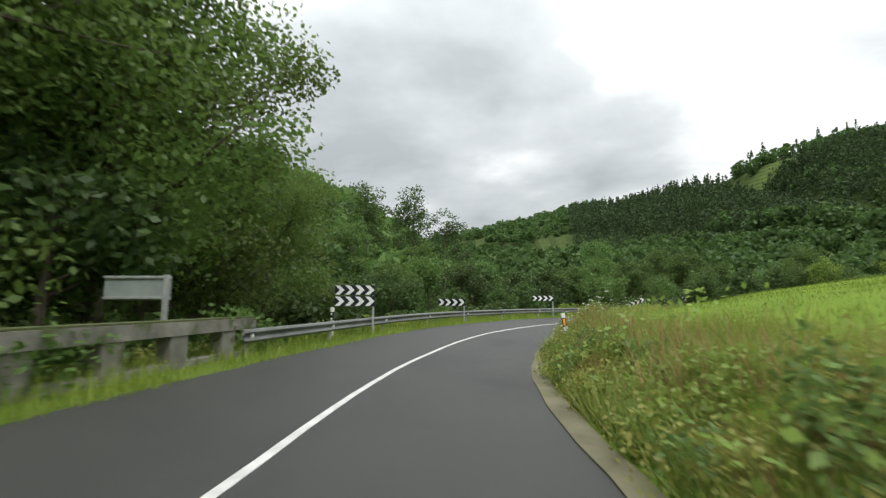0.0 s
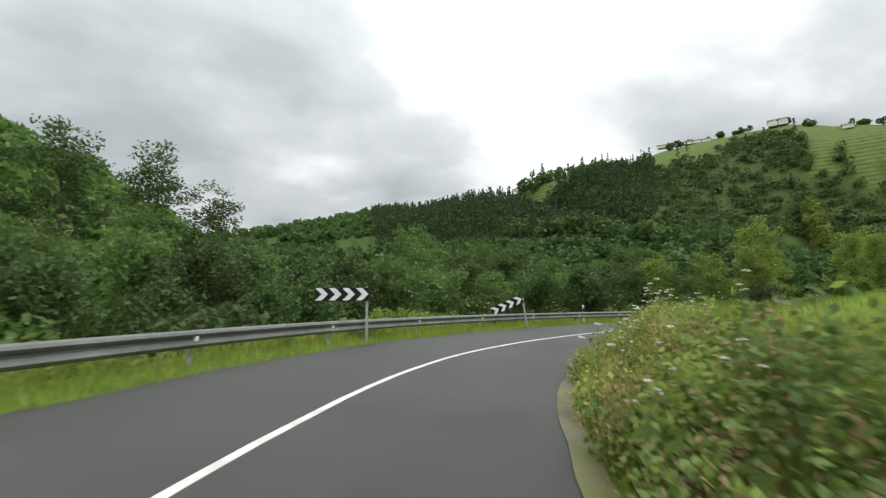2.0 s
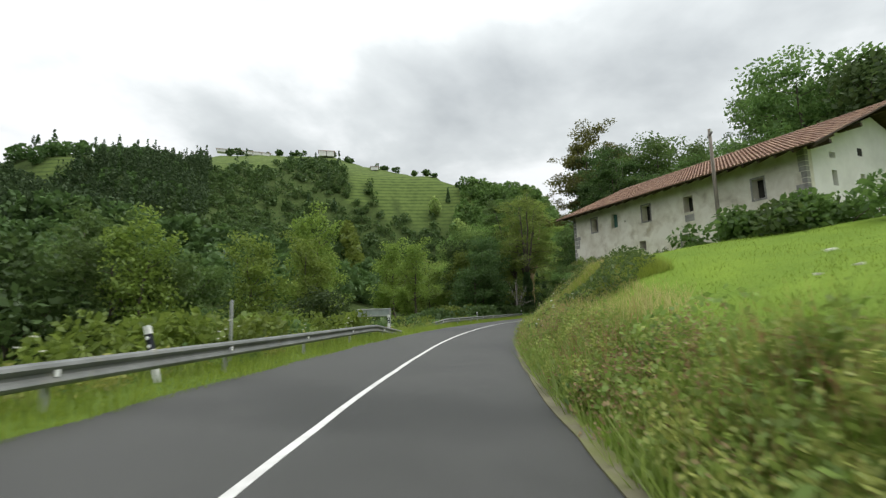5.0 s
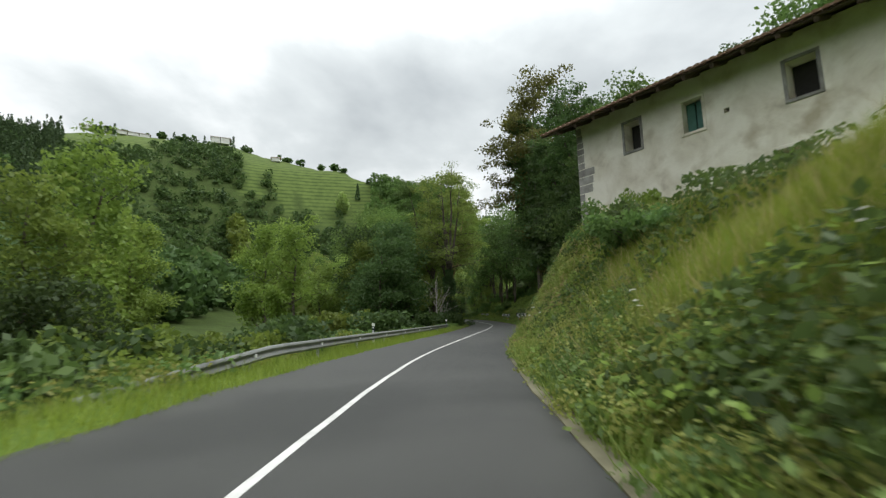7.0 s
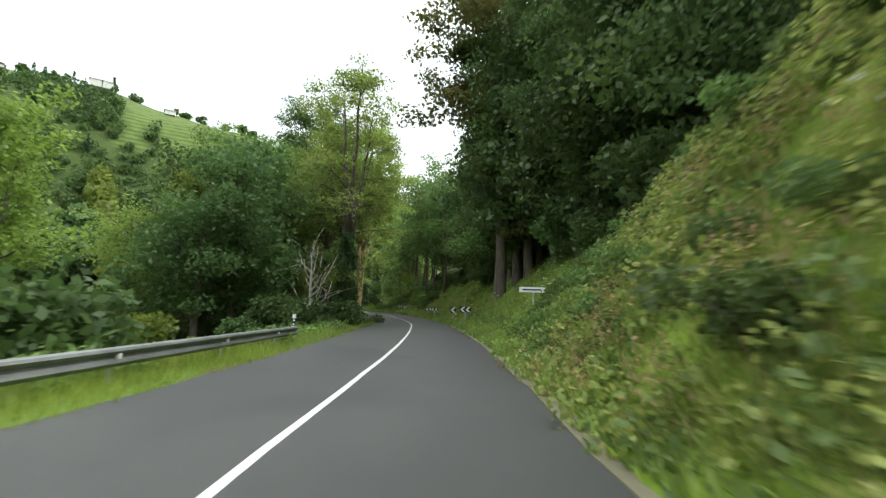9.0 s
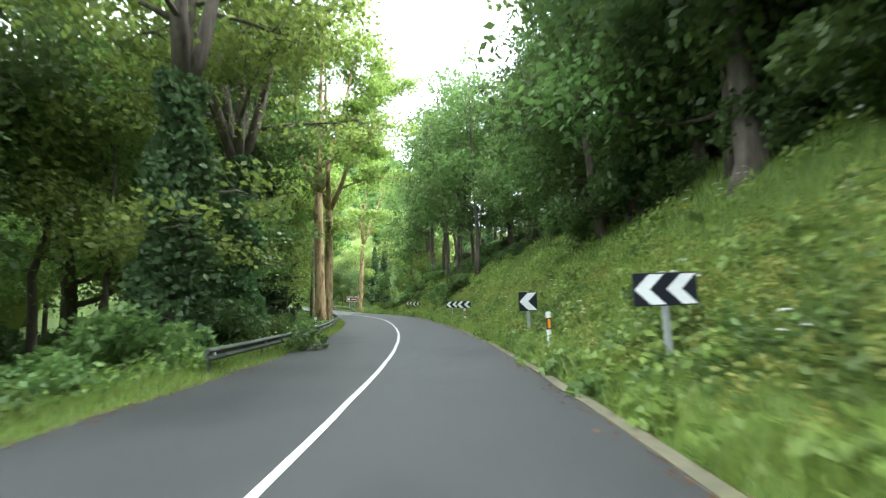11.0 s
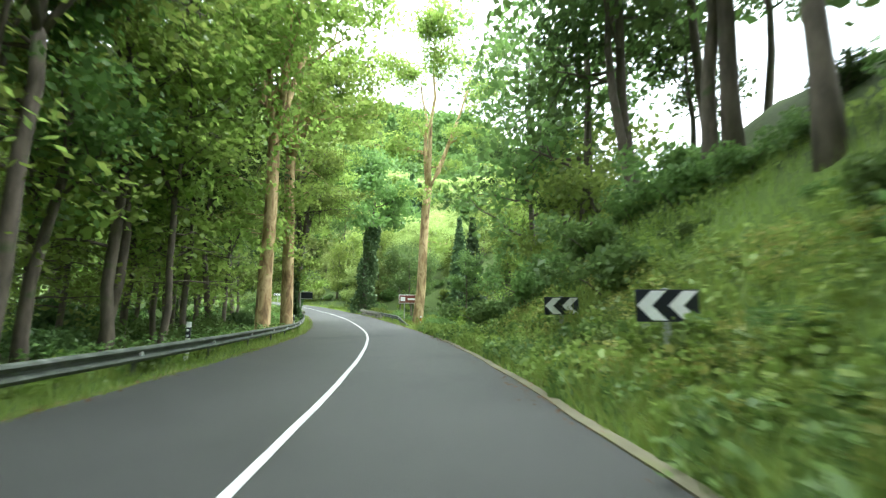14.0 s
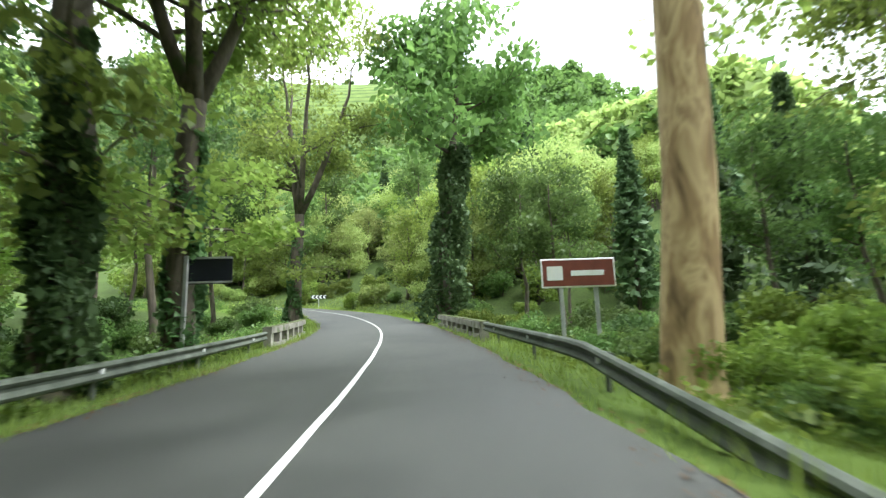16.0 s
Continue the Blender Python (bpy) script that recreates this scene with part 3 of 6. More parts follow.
# ---- trees ----
def tree_parts(seed, tall, spread, base, leaves, size, mat, bark=BARK, trunk_r=0.22, lean=0.0, narrow=1.0, bare=0.0, puff=0.85, limbs=9, wander=0.12):
    """Meshes of a broadleaf tree: a tapered trunk with limbs, and a crown of leaf clumps on them."""
    g = np.random.default_rng(seed)
    hts = np.linspace(-0.5, tall * 0.86, 9)
    sway = np.cumsum(g.normal(0, wander, (9, 2)), 0) * (tall / 14)
    sway -= sway[0]
    path = np.column_stack([sway[:, 0] + lean * np.clip(hts, 0, None), sway[:, 1], hts])
    rad = trunk_r * (1.25 - 1.1 * (hts - hts[0]) / (hts[-1] - hts[0])) + 0.02
    rad[0] *= 1.35
    pieces = [tube_arrays(path, rad, 9)]
    centres = []
    for k in range(limbs):
        h = base * tall + (tall * 0.84 - base * tall) * (k + g.uniform(0, 0.8)) / limbs
        root = np.array([np.interp(h, hts, path[:, j]) for j in range(3)])
        a = g.uniform(0, 2 * np.pi) if k % 2 else g.uniform(0, 2 * np.pi)
        reach = spread * g.uniform(0.55, 1.0) * (1 - 0.55 * ((h / tall - 0.55) / 0.45 if h > tall * 0.55 else 0))
        rise = reach * g.uniform(0.25, 0.9) * narrow
        t = np.linspace(0, 1, 6)[:, None]
        way = np.array([np.cos(a) * reach, np.sin(a) * reach, 0])
        lp = root + way * t + np.array([0, 0, rise]) * t**1.5 + g.normal(0, 0.12, (6, 3)) * t
        r0 = max(0.03, np.interp(h, hts, rad) * 0.5)
        pieces.append(tube_arrays(lp, np.linspace(r0, 0.015, 6), 6))
        for q in (0.5, 0.75, 1.0):
            centres.append(lp[0] + (lp[-1] - lp[0]) * q + g.normal(0, 0.35, 3))
            if g.random() < 0.6:
                tip = centres[-1] + g.normal(0, 0.9, 3)
                centres.append(tip)
                pieces.append(tube_arrays([lp[3], (lp[3] + tip) / 2 + g.normal(0, 0.1, 3), tip], [r0 * 0.4, r0 * 0.25, 0.01], 5))
    for _ in range(limbs):
        z = g.uniform(max(base, 0.2), 1.0)
        w = spread * 0.75 * math.sqrt(max(0.05, 1 - ((z - 0.55) / 0.5) ** 2))
        a = g.uniform(0, 2 * np.pi)
        centres.append(np.array([math.cos(a) * w * g.uniform(0.3, 1), math.sin(a) * w * g.uniform(0.3, 1), z * tall]) + (lean * z * tall, 0, 0))
    centres.append(path[-1] + (0, 0, tall * 0.1))
    trunk = mesh_of("trunk", *joined(pieces), bark, True)
    C = np.array(centres)
    n = int(leaves * (1 - bare))
    which = g.integers(0, len(C), n)
    sz = g.uniform(0.7, 1.3, len(C)) * puff
    off = g.normal(size=(n, 3))
    off /= np.linalg.norm(off, axis=1)[:, None]
    off *= (g.random(n) ** 0.45)[:, None] * sz[which][:, None] * (1.25, 1.25, 0.8)
    pts = C[which] + off
    crown = mesh_of("crown", *leaves_arrays(pts, size, g), mat)
    return trunk, crown


def giant_parts(seed, tall, fork, r, leaves, size, mat, bark=BARK, lean=0.0, reach=6.0, mains=3, sprays=4, drop=0.0):
    """Meshes of an old tree: a stout trunk with a flared foot, a fork of rising limbs, side branches and leaf sprays."""
    g = np.random.default_rng(seed)
    z = np.array([-0.6, 0.0, 0.5, fork * 0.3, fork * 0.6, fork * 0.85, fork])
    way = np.cumsum(g.normal(0, 0.06, (7, 2)), 0)
    way -= way[1]
    path = np.column_stack([way[:, 0] + lean * np.clip(z, 0, None), way[:, 1], z])
    rad = r * np.array([1.6, 1.4, 1.12, 1.0, 0.93, 0.9, 0.8])
    pieces, centres = [tube_arrays(path, rad, 12)], []

    def branch(root, a, length, rise, r0, twigs):
        t = np.linspace(0, 1, 6)[:, None]
        q = root + np.array([np.cos(a), np.sin(a), 0]) * length * t + np.array([0, 0, rise]) * np.sin(t * 1.9) + g.normal(0, 0.12, (6, 3)) * t
        pieces.append(tube_arrays(q, np.linspace(r0, 0.012, 6), 6))
        for k in (2, 3, 4, 5):
            for _ in range(twigs):
                tip = q[k] + g.normal(0, 0.8, 3) * (1, 1, 0.55) - (0, 0, drop * g.random())
                pieces.append(tube_arrays([q[k], (q[k] + tip) / 2 + g.normal(0, 0.08, 3), tip], [r0 * 0.3 + 0.006, r0 * 0.2 + 0.004, 0.006], 4))
                centres.append(tip)

    a0 = g.uniform(0, 2 * np.pi)
    for k in range(mains):
        a = a0 + 2 * np.pi * k / mains + g.uniform(-0.4, 0.4)
        out = reach * g.uniform(0.3, 0.6) * (0.35 if k == 0 else 1.0)
        top = fork + (tall - fork) * g.uniform(0.8, 1.0)
        t = np.linspace(0, 1, 8)[:, None]
        q = path[-1] - (0, 0, 0.15) + np.array([np.cos(a), np.sin(a), 0]) * out * t**0.8 + np.array([lean * (top - fork) * 0.6, 0, top - fork]) * t + g.normal(0, 0.16, (8, 3)) * t
        rr = r * np.linspace(0.62, 0.08, 8)
        pieces.append(tube_arrays(q, rr, 8))
        for j in range(7):
            f = g.uniform(0.12, 1.0)
            root = np.array([np.interp(f, t[:, 0], q[:, c]) for c in range(3)])
            branch(root, a + g.normal(0, 1.1), reach * g.uniform(0.35, 0.7) * (1.15 - 0.6 * f), g.uniform(0.3, 1.8), max(0.025, float(np.interp(f, t[:, 0], rr)) * 0.45), 2)
        centres.append(q[-1] + (0, 0, 0.3))
    for _ in range(sprays):
        h = g.uniform(0.45, 0.95) * fork
        root = np.array([np.interp(h, z, path[:, c]) for c in range(3)])
        branch(root, g.uniform(0, 2 * np.pi), g.uniform(1.8, 3.6), g.uniform(0.0, 0.9), 0.05, 1)
    C = np.array(centres)
    which = g.integers(0, len(C), leaves)
    off = g.normal(size=(leaves, 3))
    off /= np.linalg.norm(off, axis=1)[:, None]
    off *= (g.random(leaves) ** 0.5)[:, None] * g.uniform(0.7, 1.25, len(C))[which][:, None] * (1.2, 1.2, 0.62)
    return mesh_of("trunk", *joined(pieces), bark, True), mesh_of("crown", *leaves_arrays(C[which] + off, size, g, up=0.5), mat)


def spruce_parts(seed, tall, spread, leaves, size, mat=NEEDLE):
    """Meshes of a conifer: a straight trunk and drooping tiers of needles."""
    g = np.random.default_rng(seed)
    trunk = mesh_of("trunk", *tube_arrays([(0, 0, -0.4), (0, 0, tall * 0.5), (0, 0, tall * 0.98)], [0.22, 0.13, 0.02], 8), BARK, True)
    t = g.random(leaves) ** 0.8
    z = tall * (0.12 + 0.88 * t)
    tier = np.abs(((z * 1.1) % 1.0) - 0.5)
    a = g.uniform(0, 2 * np.pi, leaves)
    lump = 0.75 + 0.25 * np.sin(a * 5 + np.floor(z * 1.1) * 2.3)
    r = spread * (1 - t) ** 0.85 * (0.55 + 0.45 * g.random(leaves)) * (0.65 + 0.7 * tier) * lump
    pts = np.stack([r * np.cos(a), r * np.sin(a), z - r * 0.25], 1)
    return trunk, mesh_of("crown", *leaves_arrays(pts, size, g, up=0.1, long=2.4), mat)


def bush_mesh(seed, wide, tall, leaves, size, mat):
    g = np.random.default_rng(seed)
    k = 9
    C = np.column_stack([g.normal(0, wide * 0.3, (k, 2)), g.uniform(0.15, 0.8, k) * tall])
    which = g.integers(0, k, leaves)
    off = g.normal(size=(leaves, 3))
    off /= np.linalg.norm(off, axis=1)[:, None]
    off *= (g.random(leaves) ** 0.4)[:, None] * (wide * 0.3, wide * 0.3, tall * 0.3)
    pts = C[which] + off
    pts[:, 2] = np.abs(pts[:, 2])
    twigs = joined([tube_arrays([(0, 0, -0.2), tuple(c * (0.5, 0.5, 0.6)), tuple(c)], [0.03, 0.02, 0.008], 4) for c in C])
    return mesh_of("foliage", *leaves_arrays(pts, size, g), mat), mesh_of("stem", *twigs, BARK)


def ivy_mesh(seed, tall, wide, lean=0.0, n=4200):
    """Ivy round a trunk: a ragged sleeve of small leaves."""
    g = np.random.default_rng(seed)
    z = g.random(n) ** 0.9 * tall
    a = g.uniform(0, 2 * np.pi, n)
    r = wide * (0.75 + 0.25 * np.sin(z * 1.9 + a * 2) + 0.25 * g.normal(size=n) * 0.5) * (1 - 0.45 * z / tall)
    pts = np.stack([r * np.cos(a) + lean * z, r * np.sin(a), z], 1)
    return mesh_of("ivy", *leaves_arrays(pts, 0.16, g), IVY)


KINDS = {}


def tree_kind(key, name, label, meshes, category="tree"):
    """Keeps a tree's meshes; the first planting builds it, the later ones copy that."""
    KINDS[key] = [name, label, meshes, category, None]


def plant(key, x, y, scale=1.0, turn=None, sink=0.15, z=None, stretch=1.0, label=""):
    name, label0, meshes, category, first = KINDS[key]
    m = pose(x, y, (ground_z(x, y) if z is None else z) - sink, 0, 0, rng.uniform(0, 360) if turn is None else turn) @ Matrix.Diagonal((scale, scale, scale * stretch, 1))
    if first is None:
        ob = thing(name, m, label or label0, category)
        for me in meshes:
            part(me.name.split(".")[0], me, None, ob)
        KINDS[key][4] = ob
    else:
        ob = copy_thing(first, Matrix.Identity(4))
        ob.matrix_basis = m
        if label:
            ob["label"] = label
    return ob


tree_kind("oak", "oak_tree", "large leafy oak tree with dark green crown in the roadside wood", tree_parts(1, 14, 5.2, 0.22, 8500, 0.23, LEAF, puff=1.25, limbs=12))
tree_kind("oak_low", "broadleaf_tree", "dense dark green broadleaf tree branching low by the stream", tree_parts(2, 10, 4.6, 0.12, 5200, 0.25, LEAFDARK, puff=1.3, limbs=12))
tree_kind("ash", "ash_tree", "slender ash tree with airy green crown and thin trunk", tree_parts(3, 16, 3.6, 0.34, 4600, 0.22, LEAF, puff=1.0, narrow=1.3, limbs=11, trunk_r=0.17))
tree_kind("poplar", "alder_tree", "tall pale yellow-green alder tree in the valley", tree_parts(4, 14, 3.0, 0.1, 7500, 0.2, LEAFLIGHT, puff=1.1, narrow=1.4, limbs=14, trunk_r=0.2))
tree_kind("thin", "young_tree", "thin young tree with sparse light green leaves", tree_parts(5, 11, 2.4, 0.35, 2600, 0.22, LEAFLIT, puff=0.9, limbs=9, trunk_r=0.09))
tree_kind("airy", "locust_tree", "tall tree with sparse open crown showing sky through it", tree_parts(6, 17, 3.6, 0.4, 5200, 0.17, LEAFDARK, puff=0.85, limbs=11, trunk_r=0.16))
tree_kind("ivytree", "ivy_clad_tree", "leaning tree wrapped in dark ivy up to its fork", tree_parts(8, 16, 4.4, 0.5, 6000, 0.26, LEAF, puff=1.1, limbs=10, trunk_r=0.3, lean=0.1, wander=0.05) + (ivy_mesh(81, 8.6, 1.15, 0.1, 6500),))
tree_kind("spruce", "spruce_tree", "tall dark spruce tree with drooping branches", spruce_parts(9, 18, 3.6, 3200, 0.4))
tree_kind("bare", "dead_tree", "leafless pale dead tree with thin forked branches", tree_parts(10, 6, 1.7, 0.15, 60, 0.1, LEAFDARK, bark=PALEBARK, puff=0.4, limbs=13, trunk_r=0.09, narrow=2.2))
tree_kind("shrub", "shrub", "round green roadside shrub", bush_mesh(11, 2.2, 1.8, 2600, 0.12, LEAF), "shrub")
tree_kind("shrub_light", "hazel_bush", "bright yellow-green young shrub", bush_mesh(12, 2.0, 2.0, 2600, 0.12, LEAFLIGHT), "shrub")
tree_kind("shrub_dark", "elder_bush", "dark green dense undergrowth shrub", bush_mesh(13, 2.6, 1.9, 2800, 0.13, LEAFDARK), "shrub")
tree_kind("wood_light", "woodland_tree", "slim woodland tree, translucent leaves coloured lighter as if lit", tree_parts(16, 15, 4.2, 0.3, 6000, 0.2, LEAFLIT, puff=1.25, limbs=12, trunk_r=0.14))
tree_kind("mid", "broadleaf_tree", "rounded broadleaf tree on the valley floor", tree_parts(17, 11, 4.4, 0.1, 3800, 0.31, LEAF, puff=1.5, limbs=12))
tree_kind("mid_dark", "broadleaf_tree", "dark broadleaf tree on the valley floor", tree_parts(18, 11, 4.2, 0.1, 3800, 0.31, LEAFDARK, puff=1.4, limbs=12))
tree_kind("drooping", "broadleaf_tree", "broadleaf tree with low drooping branches on the bank", tree_parts(19, 11, 5.4, 0.08, 8500, 0.2, LEAF, puff=1.35, limbs=14, narrow=0.35))
tree_kind("oak_near", "oak_tree", "large leafy oak tree overhanging the old parapet", tree_parts(20, 15, 5.4, 0.16, 30000, 0.11, LEAFOAK, puff=1.2, limbs=16))
tree_kind("poplar_far", "alder_tree", "tall pale yellow-green alder tree in the valley", tree_parts(21, 14, 3.4, 0.08, 5200, 0.21, LEAFLIGHT, puff=1.3, narrow=1.3, limbs=13, trunk_r=0.2))
tree_kind("sparse", "ash_tree", "tall thin ash tree with open crown against the sky", tree_parts(23, 18, 3.4, 0.22, 3600, 0.21, LEAF, puff=1.15, narrow=0.8, limbs=17, trunk_r=0.13, wander=0.06))
# Dark leaf colour here stands for the gateway's shade.
tree_kind("gate_oak", "oak_tree", "tall dense oak tree, leaf colour darkened for deep shade", tree_parts(24, 14, 4.8, 0.16, 9500, 0.22, LEAFDARK, puff=1.25, limbs=15))
tree_kind("hedge", "hedge_shrub", "untrimmed dark green hedge shrub", bush_mesh(25, 2.3, 1.9, 1900, 0.135, LEAF), "shrub")
tree_kind("drooping_lit", "broadleaf_tree", "broadleaf tree with low drooping branches, light green leaves coloured as if lit", tree_parts(26, 11, 5.0, 0.1, 8000, 0.2, LEAFLIT, puff=1.3, limbs=14, narrow=0.4))

tree_kind("giant", "plane_tree", "old plane tree with flaking tan bark and high fork", giant_parts(30, 26, 10.0, 0.36, 19000, 0.18, LEAFLIT, PLANEBARK, reach=8.0, mains=4, sprays=1))
tree_kind("giant_b", "plane_tree", "tall straight plane tree with brown bark beside the mossy rail", giant_parts(31, 25, 10.5, 0.33, 20000, 0.18, LEAFLIT, PLANEBARK, reach=8.5, mains=4, sprays=4))
tree_kind("giant_c", "plane_tree", "stout plane tree with flaking bark and one long low limb", giant_parts(32, 26, 12.0, 0.4, 15000, 0.17, LEAFLIT, PLANEBARK, lean=0.07, reach=7.5, sprays=2))
tree_kind("giant_ivy", "ivy_clad_tree", "old roadside plane tree with ivy-covered trunk and open crown", giant_parts(33, 23, 8.0, 0.4, 19000, 0.17, LEAFLIT, BARK, lean=-0.05, reach=8.5, mains=4, sprays=5) + (ivy_mesh(84, 7.0, 0.62, -0.05, 6500),))
# Also in the dark leaf colour, for the shade under the gateway.
tree_kind("giant_dark", "oak_tree", "huge tree arching over the road, leaf colour darkened for deep shade", giant_parts(34, 26, 8.0, 0.36, 17000, 0.21, LEAFDARK, BARK, reach=7.5, mains=4, sprays=8))
tree_kind("giant_gold", "oak_tree", "tall tree with yellowing airy crown above the dark wood", giant_parts(35, 27, 9.0, 0.34, 16000, 0.2, LEAFGOLD, BARK, reach=8.5, mains=4, sprays=5))
tree_kind("giant_column", "ivy_clad_tree", "tall forked tree smothered in thick ivy at the roadside", giant_parts(36, 25, 8.5, 0.42, 13000, 0.17, LEAFLIT, BARK, reach=7.0, mains=4, sprays=3) + (ivy_mesh(85, 9.0, 1.2, 0.0, 9000),))
tree_kind("giant_leaf", "oak_tree", "huge leafy tree on the valley side of the road", giant_parts(38, 26, 8.0, 0.34, 18000, 0.18, LEAF, BARK, reach=7.5, mains=4, sprays=9))
# No willows known: ordinary trees and bushes, leaf colour raised for the hazy brightness.
tree_kind("pale", "willow_tree", "tree on the open slope past the bend, haze brightness in its leaf colour", tree_parts(40, 11, 4.2, 0.1, 6500, 0.2, LEAFHAZED, puff=1.35, limbs=13))
tree_kind("pale_bush", "willow_bush", "bush on the open slope, haze brightness in its leaf colour", bush_mesh(41, 2.3, 2.0, 1700, 0.15, LEAFHAZED), "shrub")
tree_kind("stem", "woodland_tree", "slim dark-stemmed woodland tree with thin layered leaves", giant_parts(37, 17, 7.0, 0.15, 6500, 0.17, LEAFLIT, BARK, reach=4.5, sprays=7))


def scatter(keys, s_range, u_range, n, scale=(0.8, 1.2), gap=2.5, sink=0.15, keep=None):
    """Plants n of the given kinds between two stations and two distances from the road."""
    placed, tries = [], 0
    while len(placed) < n and tries < n * 30:
        tries += 1
        s, u = rng.uniform(*s_range), rng.uniform(*u_range)
        p = beside(s, u)
        if any((p.x - q.x) ** 2 + (p.y - q.y) ** 2 < gap * gap for q in placed):
            continue
        if abs(stations(np.array([p.x]), np.array([p.y]))[1][0]) < min(abs(u_range[0]), abs(u_range[1])) - 0.3:
            continue
        if keep and not keep(p):
            continue
        placed.append(p)
        plant(keys[len(placed) % len(keys)], p.x, p.y, rng.uniform(*scale), sink=sink)
    return placed


SA = station_of

# the wood on the left where the drive begins
for x, y, k in ((-9.6, 13.0, 1.15), (-11.8, 18.0, 1.2), (-9.5, 24.5, 0.85), (-13.5, 11.0, 1.3), (-10, 6.5, 1.1), (-15, 24, 1.1)):
    plant("oak_near", x, y, k)
scatter(["oak_low", "oak"], (0, 26), (9.5, 20), 7, (0.9, 1.25), 3.4)
scatter(["oak_low", "shrub_dark"], (8, 34), (7.0, 10), 10, (0.45, 0.7), 2.0)
scatter(["oak", "gate_oak", "airy", "ash", "mid_dark"], (8, 60), (18, 48), 40, (0.6, 1.05), 3.6)
for x, y, top in ((-9.2, 104, 27), (-16, 92, 25), (-24, 84, 24), (-2, 112, 23)):
    z = ground_z(x, y)
    plant("airy", x, y, (top - z) / 17, z=z)
# trees down by the stream
scatter(["mid_dark", "oak", "mid", "oak_low", "mid_dark", "ash"], (30, 125), (17, 46), 84, (0.5, 0.85), 3.8)
scatter(["shrub", "shrub_dark", "shrub_light"], (28, 112), (7.2, 13), 74, (0.7, 1.5), 1.9)
for x, y, top in ((82.3, 72.9, 15.3), (114.3, 74.7, 16), (108, 68, 14.5), (120, 62, 14), (93, 77, 12), (75, 69, 10.5), (99, 82, 13), (60, 64, 8), (48, 62, 7)):
    z = ground_z(x, y)
    plant("poplar", x, y, (top - z) / 15.0, z=z)
# the gateway of trees: its deep shade is put into the dark leaf colour
# The back row at y 32 to 33 is added to deepen the shade.
for x, y, top in ((92, 35.0, 15), (98.2, 34.5, 18), (105, 34.5, 20), (85, 35.5, 13), (112, 35.5, 22), (100, 33, 20), (107, 32.5, 21), (94, 32, 18), (118, 34, 21)):
    z = ground_z(x, y)
    plant("gate_oak", x, y, (top - z) / 14.5, z=z)
for x, y, top in ((127, 63, 20), (136, 62, 22), (143, 61, 22), (118, 58, 17), (112, 58, 13), (122, 62, 17)):
    z = ground_z(x, y)
    plant("gate_oak" if x < 123 else "oak_near", x, y, (top - z) / 15.5, z=z)
for x, y, k in ((150.5, 57.0, 1.05), (145.5, 58.0, 1.15), (154.5, 60.5, 1.0)):
    plant("spruce", x, y, k)
for key, x, y, top, a in (("giant_dark", 101, 35.0, 21, 30), ("giant_gold", 112.8, 37.4, 32, 80), ("giant_dark", 114.5, 35.8, 30, 140), ("giant_dark", 121.5, 34.8, 28, 250), ("giant_dark", 94.5, 34.5, 22, 300)):
    z = ground_z(x, y)
    plant(key, x, y, (top - z) / 26, turn=a, z=z)
for x, y, top in ((97, 34.5, 20), (104, 34.0, 23), (113, 34.4, 28), (123, 34.2, 28), (131, 35.0, 28)):
    z = ground_z(x, y)
    plant("sparse", x, y, (top - z) / 18.5, z=z)
plant("bare", 112.5, 50.8, 1.1)
# the woodland road: tall trees along the rail
plant("giant_column", 124.5, 50.0, 1.0, turn=40)
plant("giant_column", 131.0, 50.9, 0.95, turn=150)
plant("giant", 147.3, 51.1, 1.05, turn=20)
plant("giant", 151.3, 51.8, 1.0, turn=200)
plant("giant_b", 178.19, 59.75, 1.05, turn=0)
plant("giant_b", 182.7, 60.85, 1.05, turn=110)
for x, y, k, a in ((158.0, 59.0, 0.9, 50), (165.0, 58.5, 0.95, 170), (171.0, 61.5, 1.0, 260)):
    plant("stem", x, y, k * 1.35, turn=a, label="tall dark-stemmed woodland tree behind the roadside row")
for x, y, k, a in ((193.6, 66.3, 1.0, -70), (197.2, 67.9, 0.9, 60), (212.8, 77.5, 0.95, 130)):
    plant("giant_ivy", x, y, k, turn=a)
for x, y, k, a in ((137.5, 54.0, 1.05, 70), (143.0, 55.5, 1.0, 160)):
    plant("giant_leaf", x, y, k, turn=a)
scatter(["stem"], (SA(150, 46), SA(196, 60)), (8.0, 20), 22, (0.75, 1.15), 2.6)
scatter(["airy", "ash", "airy"], (SA(150, 46), SA(182, 55)), (-20, -9.5), 15, (0.85, 1.1), 2.8)
plant("giant_c", 197.1, 56.35, 1.05, turn=-67)
plant("ivytree", 218.0, 69.2, 1.45, turn=-67)
scatter(["wood_light", "airy", "wood_light", "ash"], (SA(124, 44), S_END), (8.5, 30), 46, (0.8, 1.15), 3.6)
scatter(["shrub_dark", "shrub"], (SA(104, 44), SA(134, 45)), (5.4, 8.5), 16, (0.6, 1.2), 1.5)
scatter(["shrub", "shrub_dark"], (SA(134, 45), S_END - 30), (7.0, 14), 30, (0.5, 1.1), 1.8)
# above the bank on the right
scatter(["drooping", "oak_low"], (SA(88, 45), SA(120, 44)), (-12.5, -8.8), 10, (0.75, 1.0), 2.6)
